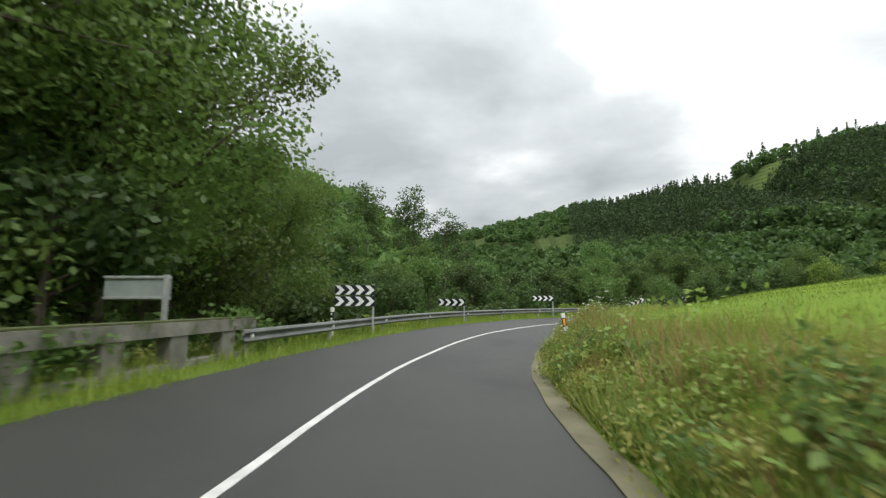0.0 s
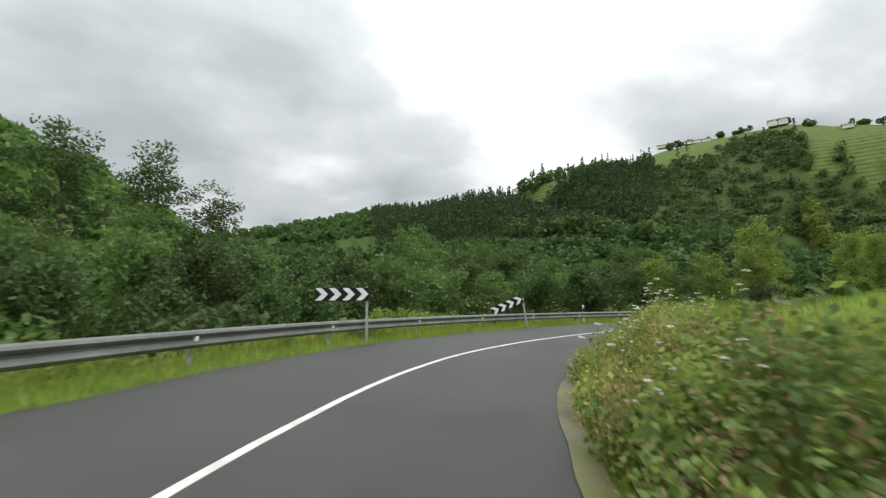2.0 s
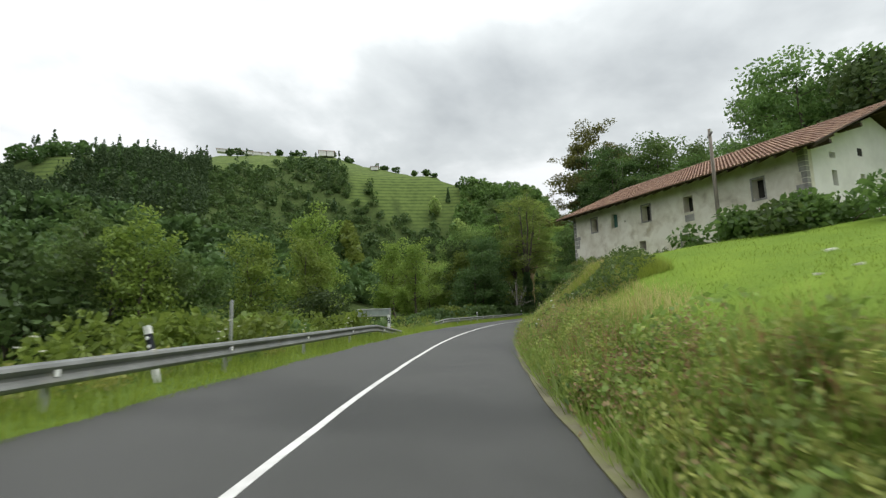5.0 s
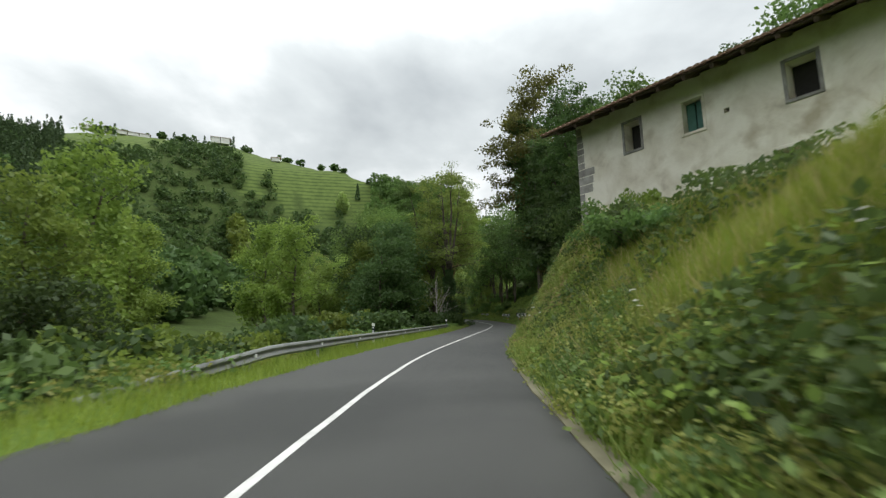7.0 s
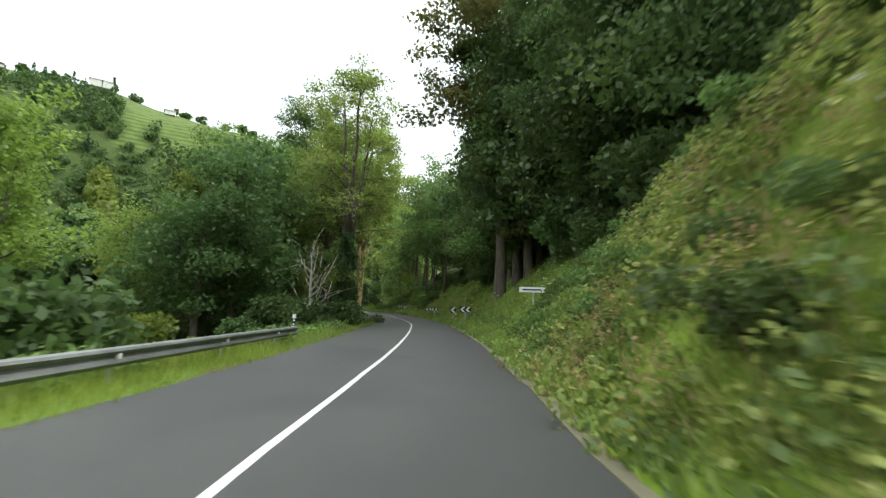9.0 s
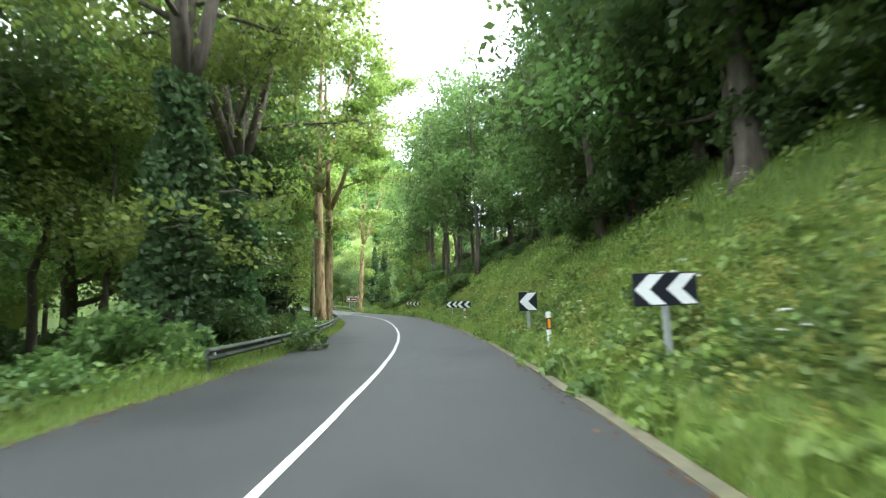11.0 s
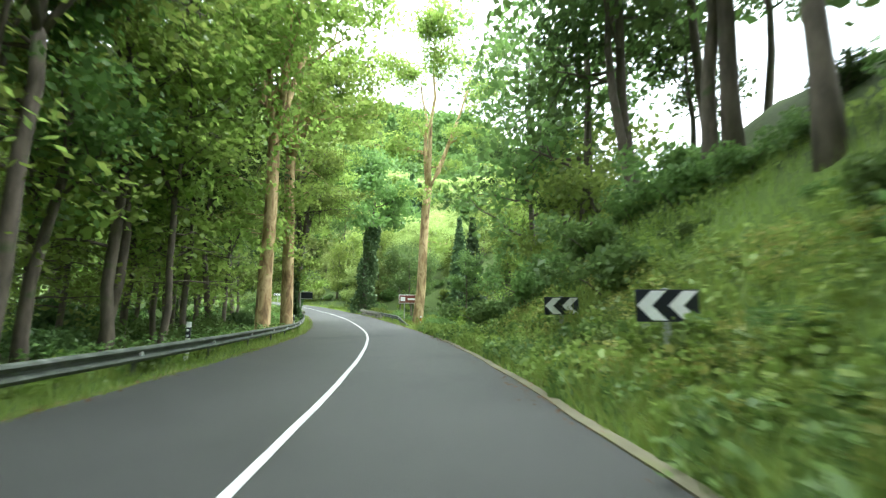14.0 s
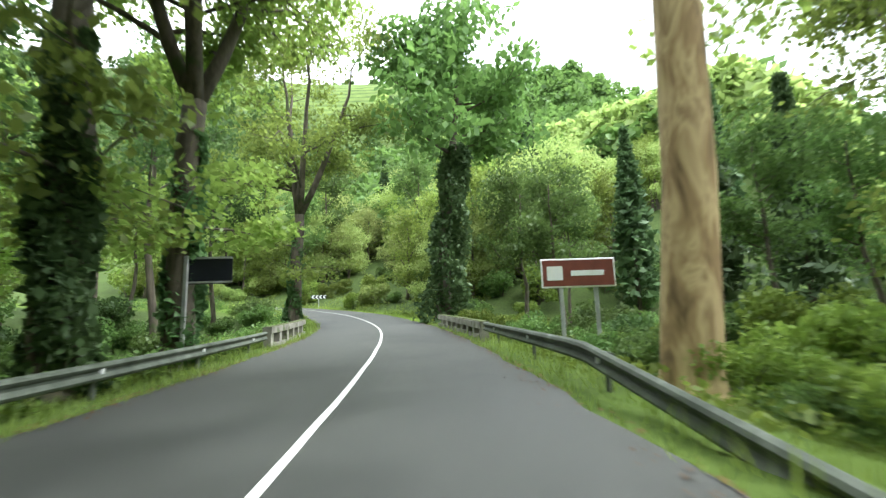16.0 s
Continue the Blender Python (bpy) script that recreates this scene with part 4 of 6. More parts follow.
for x, y, k in ((122.5, 34.2, 0.95), (126.0, 33.4, 1.0), (129.5, 34.3, 0.95), (133.0, 33.0, 1.0), (136.5, 33.8, 0.85), (131.0, 30.0, 1.15), (125.0, 29.5, 1.2), (141.0, 33.4, 0.95), (146.0, 33.6, 0.95), (151.0, 34.2, 0.9), (156.0, 35.0, 0.85)):
    plant("drooping", x, y, k)
scatter(["airy", "ash", "airy", "oak"], (SA(100, 45), SA(130, 45)), (-32, -13), 20, (0.8, 1.2), 3.4)
scatter(["shrub_dark", "shrub"], (SA(84, 45), SA(133, 45)), (-12, -8.5), 26, (0.8, 1.5), 1.6)
scatter(["hedge", "shrub_dark"], (SA(133, 45), S_OPEN), (-13, -9.5), 26, (0.35, 0.6), 1.3)
def outside_clearing(p):
    return not (194 < p.x < 240 and 46 < p.y < 66)


scatter(["wood_light", "ash", "thin", "spruce", "wood_light"], (S_OPEN, S_END), (-32, -7.5), 26, (0.8, 1.1), 3.4, keep=outside_clearing)
scatter(["shrub", "shrub_light"], (S_OPEN - 4, S_END - 20), (-11, -5.8), 24, (0.5, 0.9), 1.6)
for x, y, k in ((214, 53.5, 0.75), (221, 48, 0.9), (226, 57, 0.8), (207, 43, 0.8), (233, 50, 0.95), (216, 42, 0.9)):
    plant("spruce", x, y, k)
for x, y, k in ((205, 48.5, 1.0), (210, 45.5, 1.1), (200.5, 46.0, 1.05)):
    plant("stem", x, y, k)
for x, y, k in ((205.5, 53.0, 0.6), (209, 60.0, 0.62), (213, 62.5, 0.7), (219, 61.0, 0.7), (203, 48.5, 0.75), (224, 64, 0.7), (210, 49, 0.7)):
    plant("ash", x, y, k * 0.85)
scatter(["hedge", "shrub", "shrub_light"], (SA(186, 58), SA(214, 72)), (-9.5, -5.6), 30, (0.4, 0.75), 0.9)
scatter(["shrub", "hedge", "shrub_light", "shrub_dark"], (SA(180, 56), S_END - 26), (-24, -9), 46, (0.7, 1.3), 1.7)
plant("drooping_lit", 182, 44.0, 1.0)
# round the farmhouse: a hedge along its wall, with larger bushes in it
def at_wall(key, along, out, lo, hi, label="", wide=1.0):
    x, y = 57.0 + 0.774 * along - 0.633 * out, 28.2 + 0.633 * along + 0.774 * out
    gz = min(lo, ground_z(x, y))
    k = (hi - gz) / 2.0
    plant(key, x, y, k * wide, z=gz, sink=0.05, stretch=1.0 / wide, label=label)


for k in range(14):
    x = 62.5 + k * 0.64
    y = 40.0 + rng.uniform(-0.2, 0.4) + 0.03 * k
    plant("hedge", x, y, (0.52 if k < 6 else 0.33) + rng.uniform(-0.05, 0.05), label="untrimmed bramble hedge shrub along the bank top below the farmhouse")
for along in (-1.2, 0.6, 2.4):
    at_wall("hedge", along, 1.6, 3.4, 6.9, "large rounded green bush at the farmhouse corner", 1.0)
at_wall("shrub_light", 14.2, 2.6, 3.2, 4.9, "bright green young tree in front of the farmhouse", 0.6)
at_wall("shrub", 11.2, 1.6, 3.4, 4.7, wide=0.5)
at_wall("shrub", 8.0, 1.6, 3.4, 4.9, wide=0.5)
scatter(["shrub", "shrub_dark", "shrub_light"], (SA(54, 46), SA(104, 45)), (8.5, 22), 44, (1.0, 1.8), 2.0)
scatter(["hedge", "shrub"], (SA(76, 46), SA(88, 45)), (-7.5, -5.4), 12, (0.3, 0.5), 1.0)
scatter(["oak", "mid", "oak_low", "mid_dark"], (SA(54, 45), SA(90, 45)), (-44, -24), 22, (0.8, 1.15), 3.6, keep=lambda p: (p.x - 70) * 0.653 - (p.y - 34) * 0.757 > 11)
# the slope that closes the view at the end
for k in range(46):
    x, y = rng.uniform(226, 275), rng.uniform(62, 125)
    p_s, p_u, _ = stations(np.array([x]), np.array([y]))
    if abs(p_u[0]) > 10:
        plant("pale", x, y, rng.uniform(0.7, 1.0))
for k in range(16):
    p = beside(S_END - rng.uniform(6, 42), -rng.uniform(7, 12))
    plant("pale_bush" if k % 2 else "shrub_light", p.x, p.y, rng.uniform(0.8, 1.4))
# tall thin trees standing over the bend
for x, y, k in ((170, 40.8, 1.45), (175, 42.2, 1.35), (180, 43.0, 1.45), (187.5, 46.0, 1.4), (165.5, 41, 1.3), (160, 40.0, 1.3), (154, 38.6, 1.25)):
    plant("sparse", x, y, k)
# a leafy slope past the bend
for k in range(80):
    p = beside(S_END - rng.uniform(0, 46), -rng.uniform(8, 34))
    q_s, q_u, _ = stations(np.array([p.x]), np.array([p.y]))
    if abs(q_u[0]) > 6.5 and p.x > 226:
        plant(("pale_bush", "pale", "shrub_light", "pale", "poplar_far")[k % 5], p.x, p.y, rng.uniform(1.2, 1.9) if k % 5 in (0, 2) else rng.uniform(0.5, 0.8))
# undergrowth closing the valley floor
for k in range(110):
    p = beside(rng.uniform(SA(48, 46), SA(96, 45)), rng.uniform(9, 34))
    plant(("shrub", "shrub_dark", "shrub_light")[k % 3], p.x, p.y, rng.uniform(1.2, 2.0))
scatter(["shrub_dark", "shrub"], (SA(118, 44), S_END - 14), (14, 27), 46, (1.0, 1.7), 2.4)
scatter(["hedge"], (SA(152, 47), S_OPEN), (-10.5, -5.4), 34, (0.5, 1.0), 1.2)
scatter(["hedge"], (SA(74, 46), SA(98, 45)), (-6.6, -3.9), 52, (0.2, 0.42), 0.55)
for k in range(64):
    p = beside(rng.uniform(SA(90, 45), S_OPEN - 4), -rng.uniform(4.3, 9.5))
    plant("hedge", p.x, p.y, rng.uniform(0.14, 0.3), label="low leafy weed clump on the grass bank")
for x, y, k in ((136, 33.0, 1.0), (141, 33.8, 1.1), (146, 34.8, 1.05)):
    plant("airy", x, y, k)
scatter(["shrub_dark", "hedge"], (SA(112, 44), SA(133, 45)), (-13.5, -9.6), 18, (0.9, 1.5), 1.3)

# ---- far woods ----
def far_wood(name, label, places, heights, widths, cone, per, mat, seed, fine=1.0):
    """Many distant trees in one mesh: each a cluster of leafy patches round its own axis."""
    g = np.random.default_rng(seed)
    n = len(places)
    t = g.random((n, per))
    a = g.uniform(0, 2 * np.pi, (n, per))
    if cone:
        r = (1 - t) ** 0.8 * (0.5 + 0.5 * g.random((n, per)))
        zz = 0.1 + 0.9 * t
    else:
        lump = 0.8 + 0.3 * np.sin(a * 3 + g.uniform(0, 6, (n, 1))) * np.sin(t * 9 + g.uniform(0, 6, (n, 1)))
        r = np.sqrt(np.clip(1 - ((t - 0.5) / 0.52) ** 2, 0.02, 1)) * (0.55 + 0.45 * g.random((n, per)) ** 0.5) * lump
        zz = 0.12 + 0.88 * t
    pts = np.stack([places[:, 0:1] + r * np.cos(a) * widths[:, None], places[:, 1:2] + r * np.sin(a) * widths[:, None], places[:, 2:3] + zz * heights[:, None] - 0.3], -1).reshape(-1, 3)
    size = np.repeat(widths * (0.42 if cone else 0.5) * fine, per)
    V, F = leaves_arrays(pts, size, g, up=0.15 if cone else 0.4, long=1.7 if cone else 1.3)
    return tagged(new(name, mesh_of(name, V, F, mat)), label, "woodland", kind="stuff")


def polar(az, r):
    a = np.radians(az)
    return HUB[0] - np.sin(a) * r, HUB[1] + np.cos(a) * r


def crest_r(az):
    return np.interp(az, CREST_AZ, CREST_R)


def on_hill(n, az_range, part_range, seed, keep=None):
    """Places on the far slope: between two bearings, and two shares of the way to the crest."""
    g = np.random.default_rng(seed)
    az = g.uniform(*az_range, n)
    f = np.sqrt(g.uniform(part_range[0] ** 2, part_range[1] ** 2, n))
    x, y = polar(az, 75 + (crest_r(az) - 75) * f)
    ok = np.ones(n, bool) if keep is None else keep(az, f, x, y)
    s, u, _ = stations(x, y)
    ok &= (np.abs(u) > 46) & ((u > 0) | (x > 215) | (az > -80))
    x, y = x[ok], y[ok]
    return np.column_stack([x, y, height(x, y)])


def grown(p, lo, hi, seed):
    return np.random.default_rng(seed).uniform(lo, hi, len(p))


def pasture_gap(az, f, x, y):
    """True where trees stand: leaves the open pastures free."""
    return ~open_pasture(az, f)


def wooded(p):
    """Keeps the places that lie outside the open pastures."""
    az = (np.degrees(np.arctan2(HUB[0] - p[:, 0], p[:, 1] - HUB[1])) + 200) % 360 - 200
    return p[~open_pasture(az, (np.hypot(p[:, 0] - HUB[0], p[:, 1] - HUB[1]) - 75) / (crest_r(az) - 75)) | (np.hypot(p[:, 0] - 228, p[:, 1] - 82) < 75)]


P = on_hill(2300, (-48, -12), (0.30, 0.84), 21, pasture_gap)
far_wood("conifer_plantation", "dense dark conifer plantation in rows on the far hillside", P, grown(P, 9, 14, 1), grown(P, 1.7, 2.6, 2), True, 60, NEEDLE, 31, 0.75)
P = on_hill(1150, (-100, 12), (0.02, 0.36), 22)
far_wood("valley_wood", "mixed dark green woodland on the lower valley slope", P, grown(P, 7, 12, 3), grown(P, 2.8, 4.6, 4), False, 130, LEAFDARK, 32, 0.65)
P = on_hill(4200, (-100, -44), (0.3, 0.95), 23, pasture_gap)
far_wood("hillside_scrub", "green scrub and small trees on the far hillside", P, grown(P, 2.5, 5.5, 5), grown(P, 1.8, 3.4, 6), False, 44, LEAFDARK, 33, 0.75)
P = on_hill(1000, (-46, 14), (0.58, 1.0), 24, pasture_gap)
far_wood("ridge_wood", "dark woodland along the upper ridge", P, grown(P, 4.5, 8, 7), grown(P, 2.2, 3.8, 8), False, 64, LEAFDARK, 34)
P = on_hill(80, (-86, -40), (0.98, 1.0), 25, lambda az, f, x, y: np.sin(az * 1.1) + np.sin(az * 2.3 + 1) > -0.5)
far_wood("ridge_hedgerow", "row of trees along the crest of the pasture", P, grown(P, 2.5, 5.5, 9), grown(P, 1.8, 3.4, 10), False, 80, LEAFDARK, 35)
P = on_hill(900, (10, 60), (0.0, 0.9), 26)
far_wood("side_valley_wood", "dense green woodland rising on the side of the valley", P, grown(P, 9, 14, 11), grown(P, 3.2, 5, 12), False, 60, LEAF, 36)
P = on_hill(60, (-62, -30), (0.62, 0.97), 27, pasture_gap)
far_wood("ridge_conifers", "scattered pointed conifers along the ridge", P, grown(P, 9, 15, 13), grown(P, 1.6, 2.4, 14), True, 70, NEEDLE, 37)
for k, (x, y) in enumerate(((322, 120), (350, 104), (358, 102), (345, 108))):
    p = np.array([[x, y, ground_z(x, y)]])
    V = far_wood("cypress_tree", "dark slender cypress standing on the ridge", p, np.array([11.0, 8.0, 9.0, 7.0])[k : k + 1], np.array([1.8]), True, 260, NEEDLE, 50 + k)
    tagged(V, category="tree", kind="thing")


def ridge_building(name, label, az, f, long, deep, tall, bays, turn=0.0):
    """A white farm building far off on the crest: wall bays between posts under a low roof."""
    x, y = polar(az, 75 + (float(crest_r(az)) - 75) * f)
    b = thing(name, pose(x, y, ground_z(x, y) - 0.3, 0, 0, az + turn), label, "farm building")
    w = long / bays
    for k in range(bays):
        bm = bmesh.new()
        box(bm, (-long / 2 + k * w + 0.25, -deep / 2, 0), (-long / 2 + (k + 1) * w - 0.25, deep / 2, tall), 0.05)
        part("wall", bm, CLEANWHITE, b)
    V = [(sx * (long / 2 + 0.4), sy * (deep / 2 + 0.4), tall + 0.004) for sx in (-1, 1) for sy in (-1, 1)] + [(sx * (long / 2 + 0.4), 0, tall + deep * 0.22) for sx in (-1, 1)]
    part("roof", mesh_of("roof", V, [(0, 2, 5, 4), (3, 1, 4, 5), (1, 0, 4), (2, 3, 5), (0, 1, 3, 2)], TILE), None, b)


ridge_building("farm_shed", "long low white farm shed on the pasture crest", -51.2, 0.985, 40, 5, 2.4, 6)
ridge_building("ridge_farmhouse", "white farmhouse among trees on the crest", -60.3, 0.98, 13, 8, 4.5, 2)
ridge_building("ridge_farmhouse", "small white farmhouse below the crest", -66.0, 0.93, 6, 5, 2.6, 1)
# woods behind the house and past the woodland road
g = np.random.default_rng(77)


def behind(n, s_range, right_range, seed):
    q = np.random.default_rng(seed)
    out_places = []
    for _ in range(n):
        p = beside(q.uniform(*s_range), -q.uniform(*right_range))
        out_places.append((p.x, p.y))
    a = np.array(out_places)
    s, u, _ = stations(a[:, 0], a[:, 1])
    a = a[-u > right_range[0] - 4]
    return np.column_stack([a, height(a[:, 0], a[:, 1])])


P = behind(270, (SA(60, 45), SA(122, 45)), (34, 90), 41)
far_wood("wood_behind_house", "dense dark green wood on the slope behind the farmhouse", P, grown(P, 9, 14, 15), grown(P, 3, 5, 16), False, 90, LEAF, 38)
P = behind(300, (SA(150, 48), S_END), (60, 130), 42)
P = P[P[:, 0] < 265]
far_wood("wood_past_stream", "light green wood beyond the road", P, grown(P, 9, 15, 17), grown(P, 3, 5, 18), False, 260, LEAF, 39, 0.5)
P = np.array([(x, y) for x, y in zip(*(np.random.default_rng(43).uniform(*r, 1100) for r in ((120, 330), (60, 210))))])
s, u, _ = stations(P[:, 0], P[:, 1])
P = wooded(P[(((u > 30) & (u < 150)) | ((u < -30) & (P[:, 0] > 215))) & (P[:, 0] < 265)])
P = np.column_stack([P, height(P[:, 0], P[:, 1])])
far_wood("wood_across_stream", "light green leafy wood on the slope across the stream", P, grown(P, 8, 13, 19), grown(P, 3, 5, 20), False, 70, LEAFLIGHT, 40)
P = np.array([(x, y) for x, y in zip(*(np.random.default_rng(44).uniform(*r, 700) for r in ((228, 400), (20, 240))))])
s, u, _ = stations(P[:, 0], P[:, 1])
P = wooded(P[(np.abs(u) > 20) & ((P[:, 0] < 330) | (u < 0))])
P = np.column_stack([P, height(P[:, 0], P[:, 1])])
# Same raised leaf colour, so the closing slope looks bright and hazy.
far_wood("closing_wood", "leafy wood on the slope past the bend, haze brightness in its leaf colour", P, grown(P, 8, 13, 21), grown(P, 2.8, 4.6, 22), False, 190, LEAFHAZED, 45, 0.55)

q = np.random.default_rng(48)
P = np.column_stack([q.uniform(252, 350, 420), q.uniform(38, 112, 420)])
P = np.column_stack([P, height(P[:, 0], P[:, 1])])
far_wood("far_slope_wood", "green wood climbing the slope at the valley end", P, grown(P, 7, 12, 23), grown(P, 2.8, 4.6, 24), False, 150, LEAF, 46, 0.6)


# ---- the farmhouse ----
def pierced_wall(bm, length, z0, z1, thick, holes, m):
    """A wall along x with real openings: outer face at y=0, inner at y=thick."""
    xs = sorted({0, length, *(h[0] for h in holes), *(h[1] for h in holes)})
    zs = sorted({z0, z1, *(h[2] for h in holes), *(h[3] for h in holes)})
    cache = {}

    def v(x, y, z):
        key = (round(x, 3), round(y, 3), round(z, 3))
        if key not in cache:
            cache[key] = bm.verts.new(m @ Vector((x, y, z)))
        return cache[key]

    def open_at(i, k):
        if i < 0 or k < 0 or i >= len(xs) - 1 or k >= len(zs) - 1:
            return True
        x, z = (xs[i] + xs[i + 1]) / 2, (zs[k] + zs[k + 1]) / 2
        return any(h[0] < x < h[1] and h[2] < z < h[3] for h in holes)

    for i in range(len(xs) - 1):
        for k in range(len(zs) - 1):
            if open_at(i, k):
                continue
            a, b, c, d = xs[i], xs[i + 1], zs[k], zs[k + 1]
            bm.faces.new([v(a, 0, c), v(b, 0, c), v(b, 0, d), v(a, 0, d)])
            bm.faces.new([v(a, thick, d), v(b, thick, d), v(b, thick, c), v(a, thick, c)])
            for di, dk, q in ((-1, 0, ((a, c), (a, d))), (1, 0, ((b, d), (b, c))), (0, -1, ((b, c), (a, c))), (0, 1, ((a, d), (b, d)))):
                if open_at(i + di, k + dk):
                    (x0, p0), (x1, p1) = q
                    bm.faces.new([v(x0, 0, p0), v(x0, thick, p0), v(x1, thick, p1), v(x1, 0, p1)])
    return bm


def farmhouse():
    corner, far_corner = Vector((57.0, 28.2, 0)), Vector((71.5, 40.05, 0))
    e = (far_corner - corner).normalized()
    turn = math.degrees(math.atan2(e.y, e.x))
    L, W, EAVE, RIDGE, BASE = 18.72, 13.6, 9.05, 11.95, 2.6
    h = thing("farmhouse", pose(57.0, 28.2, 0, 0, 0, turn), "old white plastered farmhouse with clay tile roof above the meadow", "house")
    # here x runs along the front, -y looks inwards: the front faces +y
    flip = Matrix.Diagonal((1, -1, 1, 1))
    front = [(15.75, 16.42, 7.22, 8.34), (13.45, 14.12, 7.16, 8.27), (10.25, 11.0, 7.11, 8.25), (6.75, 7.45, 7.04, 8.08), (2.2, 2.86, 6.85, 8.0), (10.86, 11.45, 5.03, 5.73), (7.14, 7.84, 3.7, 5.54), (6.25, 6.59, 3.8, 4.87), (12.62, 12.78, 7.4, 7.55)]
    gable = [(2.2, 2.75, 8.68, 9.0), (2.23, 2.7, 7.15, 8.0), (4.9, 5.35, 6.28, 8.02)]
    upper = [(4.95, 5.35, 9.05, 9.5), (8.2, 8.6, 9.05, 9.5)]

    def solid(name, build, mat, label=""):
        bm = bmesh.new()
        build(bm)
        bmesh.ops.recalc_face_normals(bm, faces=bm.faces)
        return part(name, bm, mat, h, label)

    solid("wall", lambda bm: pierced_wall(bm, L, BASE, EAVE, 0.6, front, flip), PLASTER, "stained and peeling lime plaster front wall")
    to_gable = flip @ pose(0, 0, 0, 0, 0, 90) @ Matrix.Diagonal((1, -1, 1, 1))
    solid("wall", lambda bm: pierced_wall(bm, W - 0.62, BASE, EAVE, 0.55, [(a - 0.62, b - 0.62, c, d) for a, b, c, d in gable], to_gable @ pose(0.62, 0, 0)), CLEANWHITE, "white rendered gable wall with small openings")
    solid("wall", lambda bm: pierced_wall(bm, L, BASE, EAVE, 0.6, [], flip @ pose(0, W - 0.6, 0)), PLASTER)
    solid("wall", lambda bm: pierced_wall(bm, W - 1.24, BASE, EAVE, 0.6, [], flip @ pose(L - 0.6, 0, 0) @ pose(0, 0, 0, 0, 0, 90) @ Matrix.Diagonal((1, -1, 1, 1)) @ pose(0.62, 0, 0)), PLASTER)

    def triangle(x0, x1):
        def build(bm):
            a = [bm.verts.new(flip @ Vector((x, y, z))) for x in (x0, x1) for y, z in ((0.3, EAVE + 0.004), (W - 0.3, EAVE + 0.004), (W / 2, RIDGE - 0.35))]
            bm.faces.new(a[:3])
            bm.faces.new(a[3:][::-1])
            for i in range(3):
                j = (i + 1) % 3
                bm.faces.new([a[i], a[j], a[3 + j], a[3 + i]])
        return build

    solid("gable_top", triangle(0.02, 0.5), CLEANWHITE, "white rendered triangle under the roof")
    solid("gable_top", triangle(L - 0.5, L - 0.02), PLASTER)
    # No hole here: a near-black slab on the gable paints the loft's shade.
    for a, b, c, d in upper:
        solid("loft_opening", lambda bm: box(bm, (-0.012, -b, c), (0.1, -a, d), 0.01), ROOMDARK, "near-black slab painted as a shaded loft opening")
    # windows: surrounds, near-black slabs in place of the unlit rooms, shutters
    for k, (a, b, c, d) in enumerate(front[:-1]):
        w = solid("window", lambda bm: box(bm, (a + 0.01, -0.56, c + 0.01), (b - 0.01, -0.5, d - 0.01), 0.005), ROOMDARK, "near-black slab in the window for the unlit room")

        def surround(bm):
            t = 0.1
            for lo, hi in (((a - t, -0.02, d), (b + t, 0.025, d + t)), ((a - t, -0.02, c - t), (b + t, 0.035, c)), ((a - t, -0.02, c), (a, 0.025, d)), ((b, -0.02, c), (b + t, 0.025, d))):
                box(bm, lo, hi, 0.012)

        bm = bmesh.new()
        surround(bm)
        part("window_frame", bm, PLASTER if k % 2 else STONE, w, "pale stone surround")
        if k in (1,):
            for x0, x1 in ((a + 0.02, (a + b) / 2 - 0.02), ((a + b) / 2 + 0.02, b - 0.02)):
                bm = bmesh.new()
                box(bm, (x0, -0.3, c + 0.03), (x1, -0.26, d - 0.03), 0.006)
                box(bm, (x0 + 0.05, -0.26, c + 0.5), (x1 - 0.05, -0.25, d - 0.12), 0.004)
                part("shutter", bm, SHUTTER, w, "weathered green wooden shutter")
        if k == 3:
            bm = bmesh.new()
            box(bm, (a, -0.2, c - 0.62), (b, 0.012, c - 0.17), 0.01)
            part("brick_infill", bm, STONE, w, "rough brown infill under the sill")
    # Near-black slabs close the gable holes in place of unlit rooms.
    for a, b, c, d in gable:
        solid("window", lambda bm: box(bm, (0.42, -b + 0.005, c + 0.005), (0.5, -a - 0.005, d - 0.005), 0.005), ROOMDARK, "near-black slab in a gable opening for the unlit room")
    # corner stones
    q = np.random.default_rng(3)
    z = 4.0
    while z < 8.9:
        t = q.uniform(0.24, 0.36)
        for x0, sgn in ((0.0, 1), (L, -1)):
            ln = (0.75 if round(z * 7) % 2 else 0.32) * q.uniform(0.75, 1.2)
            lo, hi = sorted((x0 - sgn * 0.012, x0 + sgn * ln))
            solid("quoin_stone", lambda bm: box(bm, (lo, -0.3, z + 0.015), (hi, 0.014, z + t - 0.015), 0.015), STONE)
        z += t
    # roof: boards, rafters and tiles
    over, end = 1.0, 1.1
    rise = (RIDGE - EAVE) / (W / 2)
    ez = EAVE - over * rise + 0.12
    slope_len = math.hypot(W / 2 + over, RIDGE + 0.12 - ez)
    ang = math.degrees(math.atan2(RIDGE + 0.12 - ez, W / 2 + over))
    for side in (0, 1):
        base_m = flip @ (pose(-end, -over, ez) @ pose(0, 0, 0, ang) if side == 0 else pose(-end, W + over, ez) @ Matrix.Diagonal((1, -1, 1, 1)) @ pose(0, 0, 0, ang))
        full = L + 2 * end
        roof = solid("roof", lambda bm: box(bm, (0, 0, -0.03), (full, slope_len, 0.03), 0.01, base_m), DARKWOOD, "clay tile roof slope on dark boards")
        wide, long = 0.24, 0.42
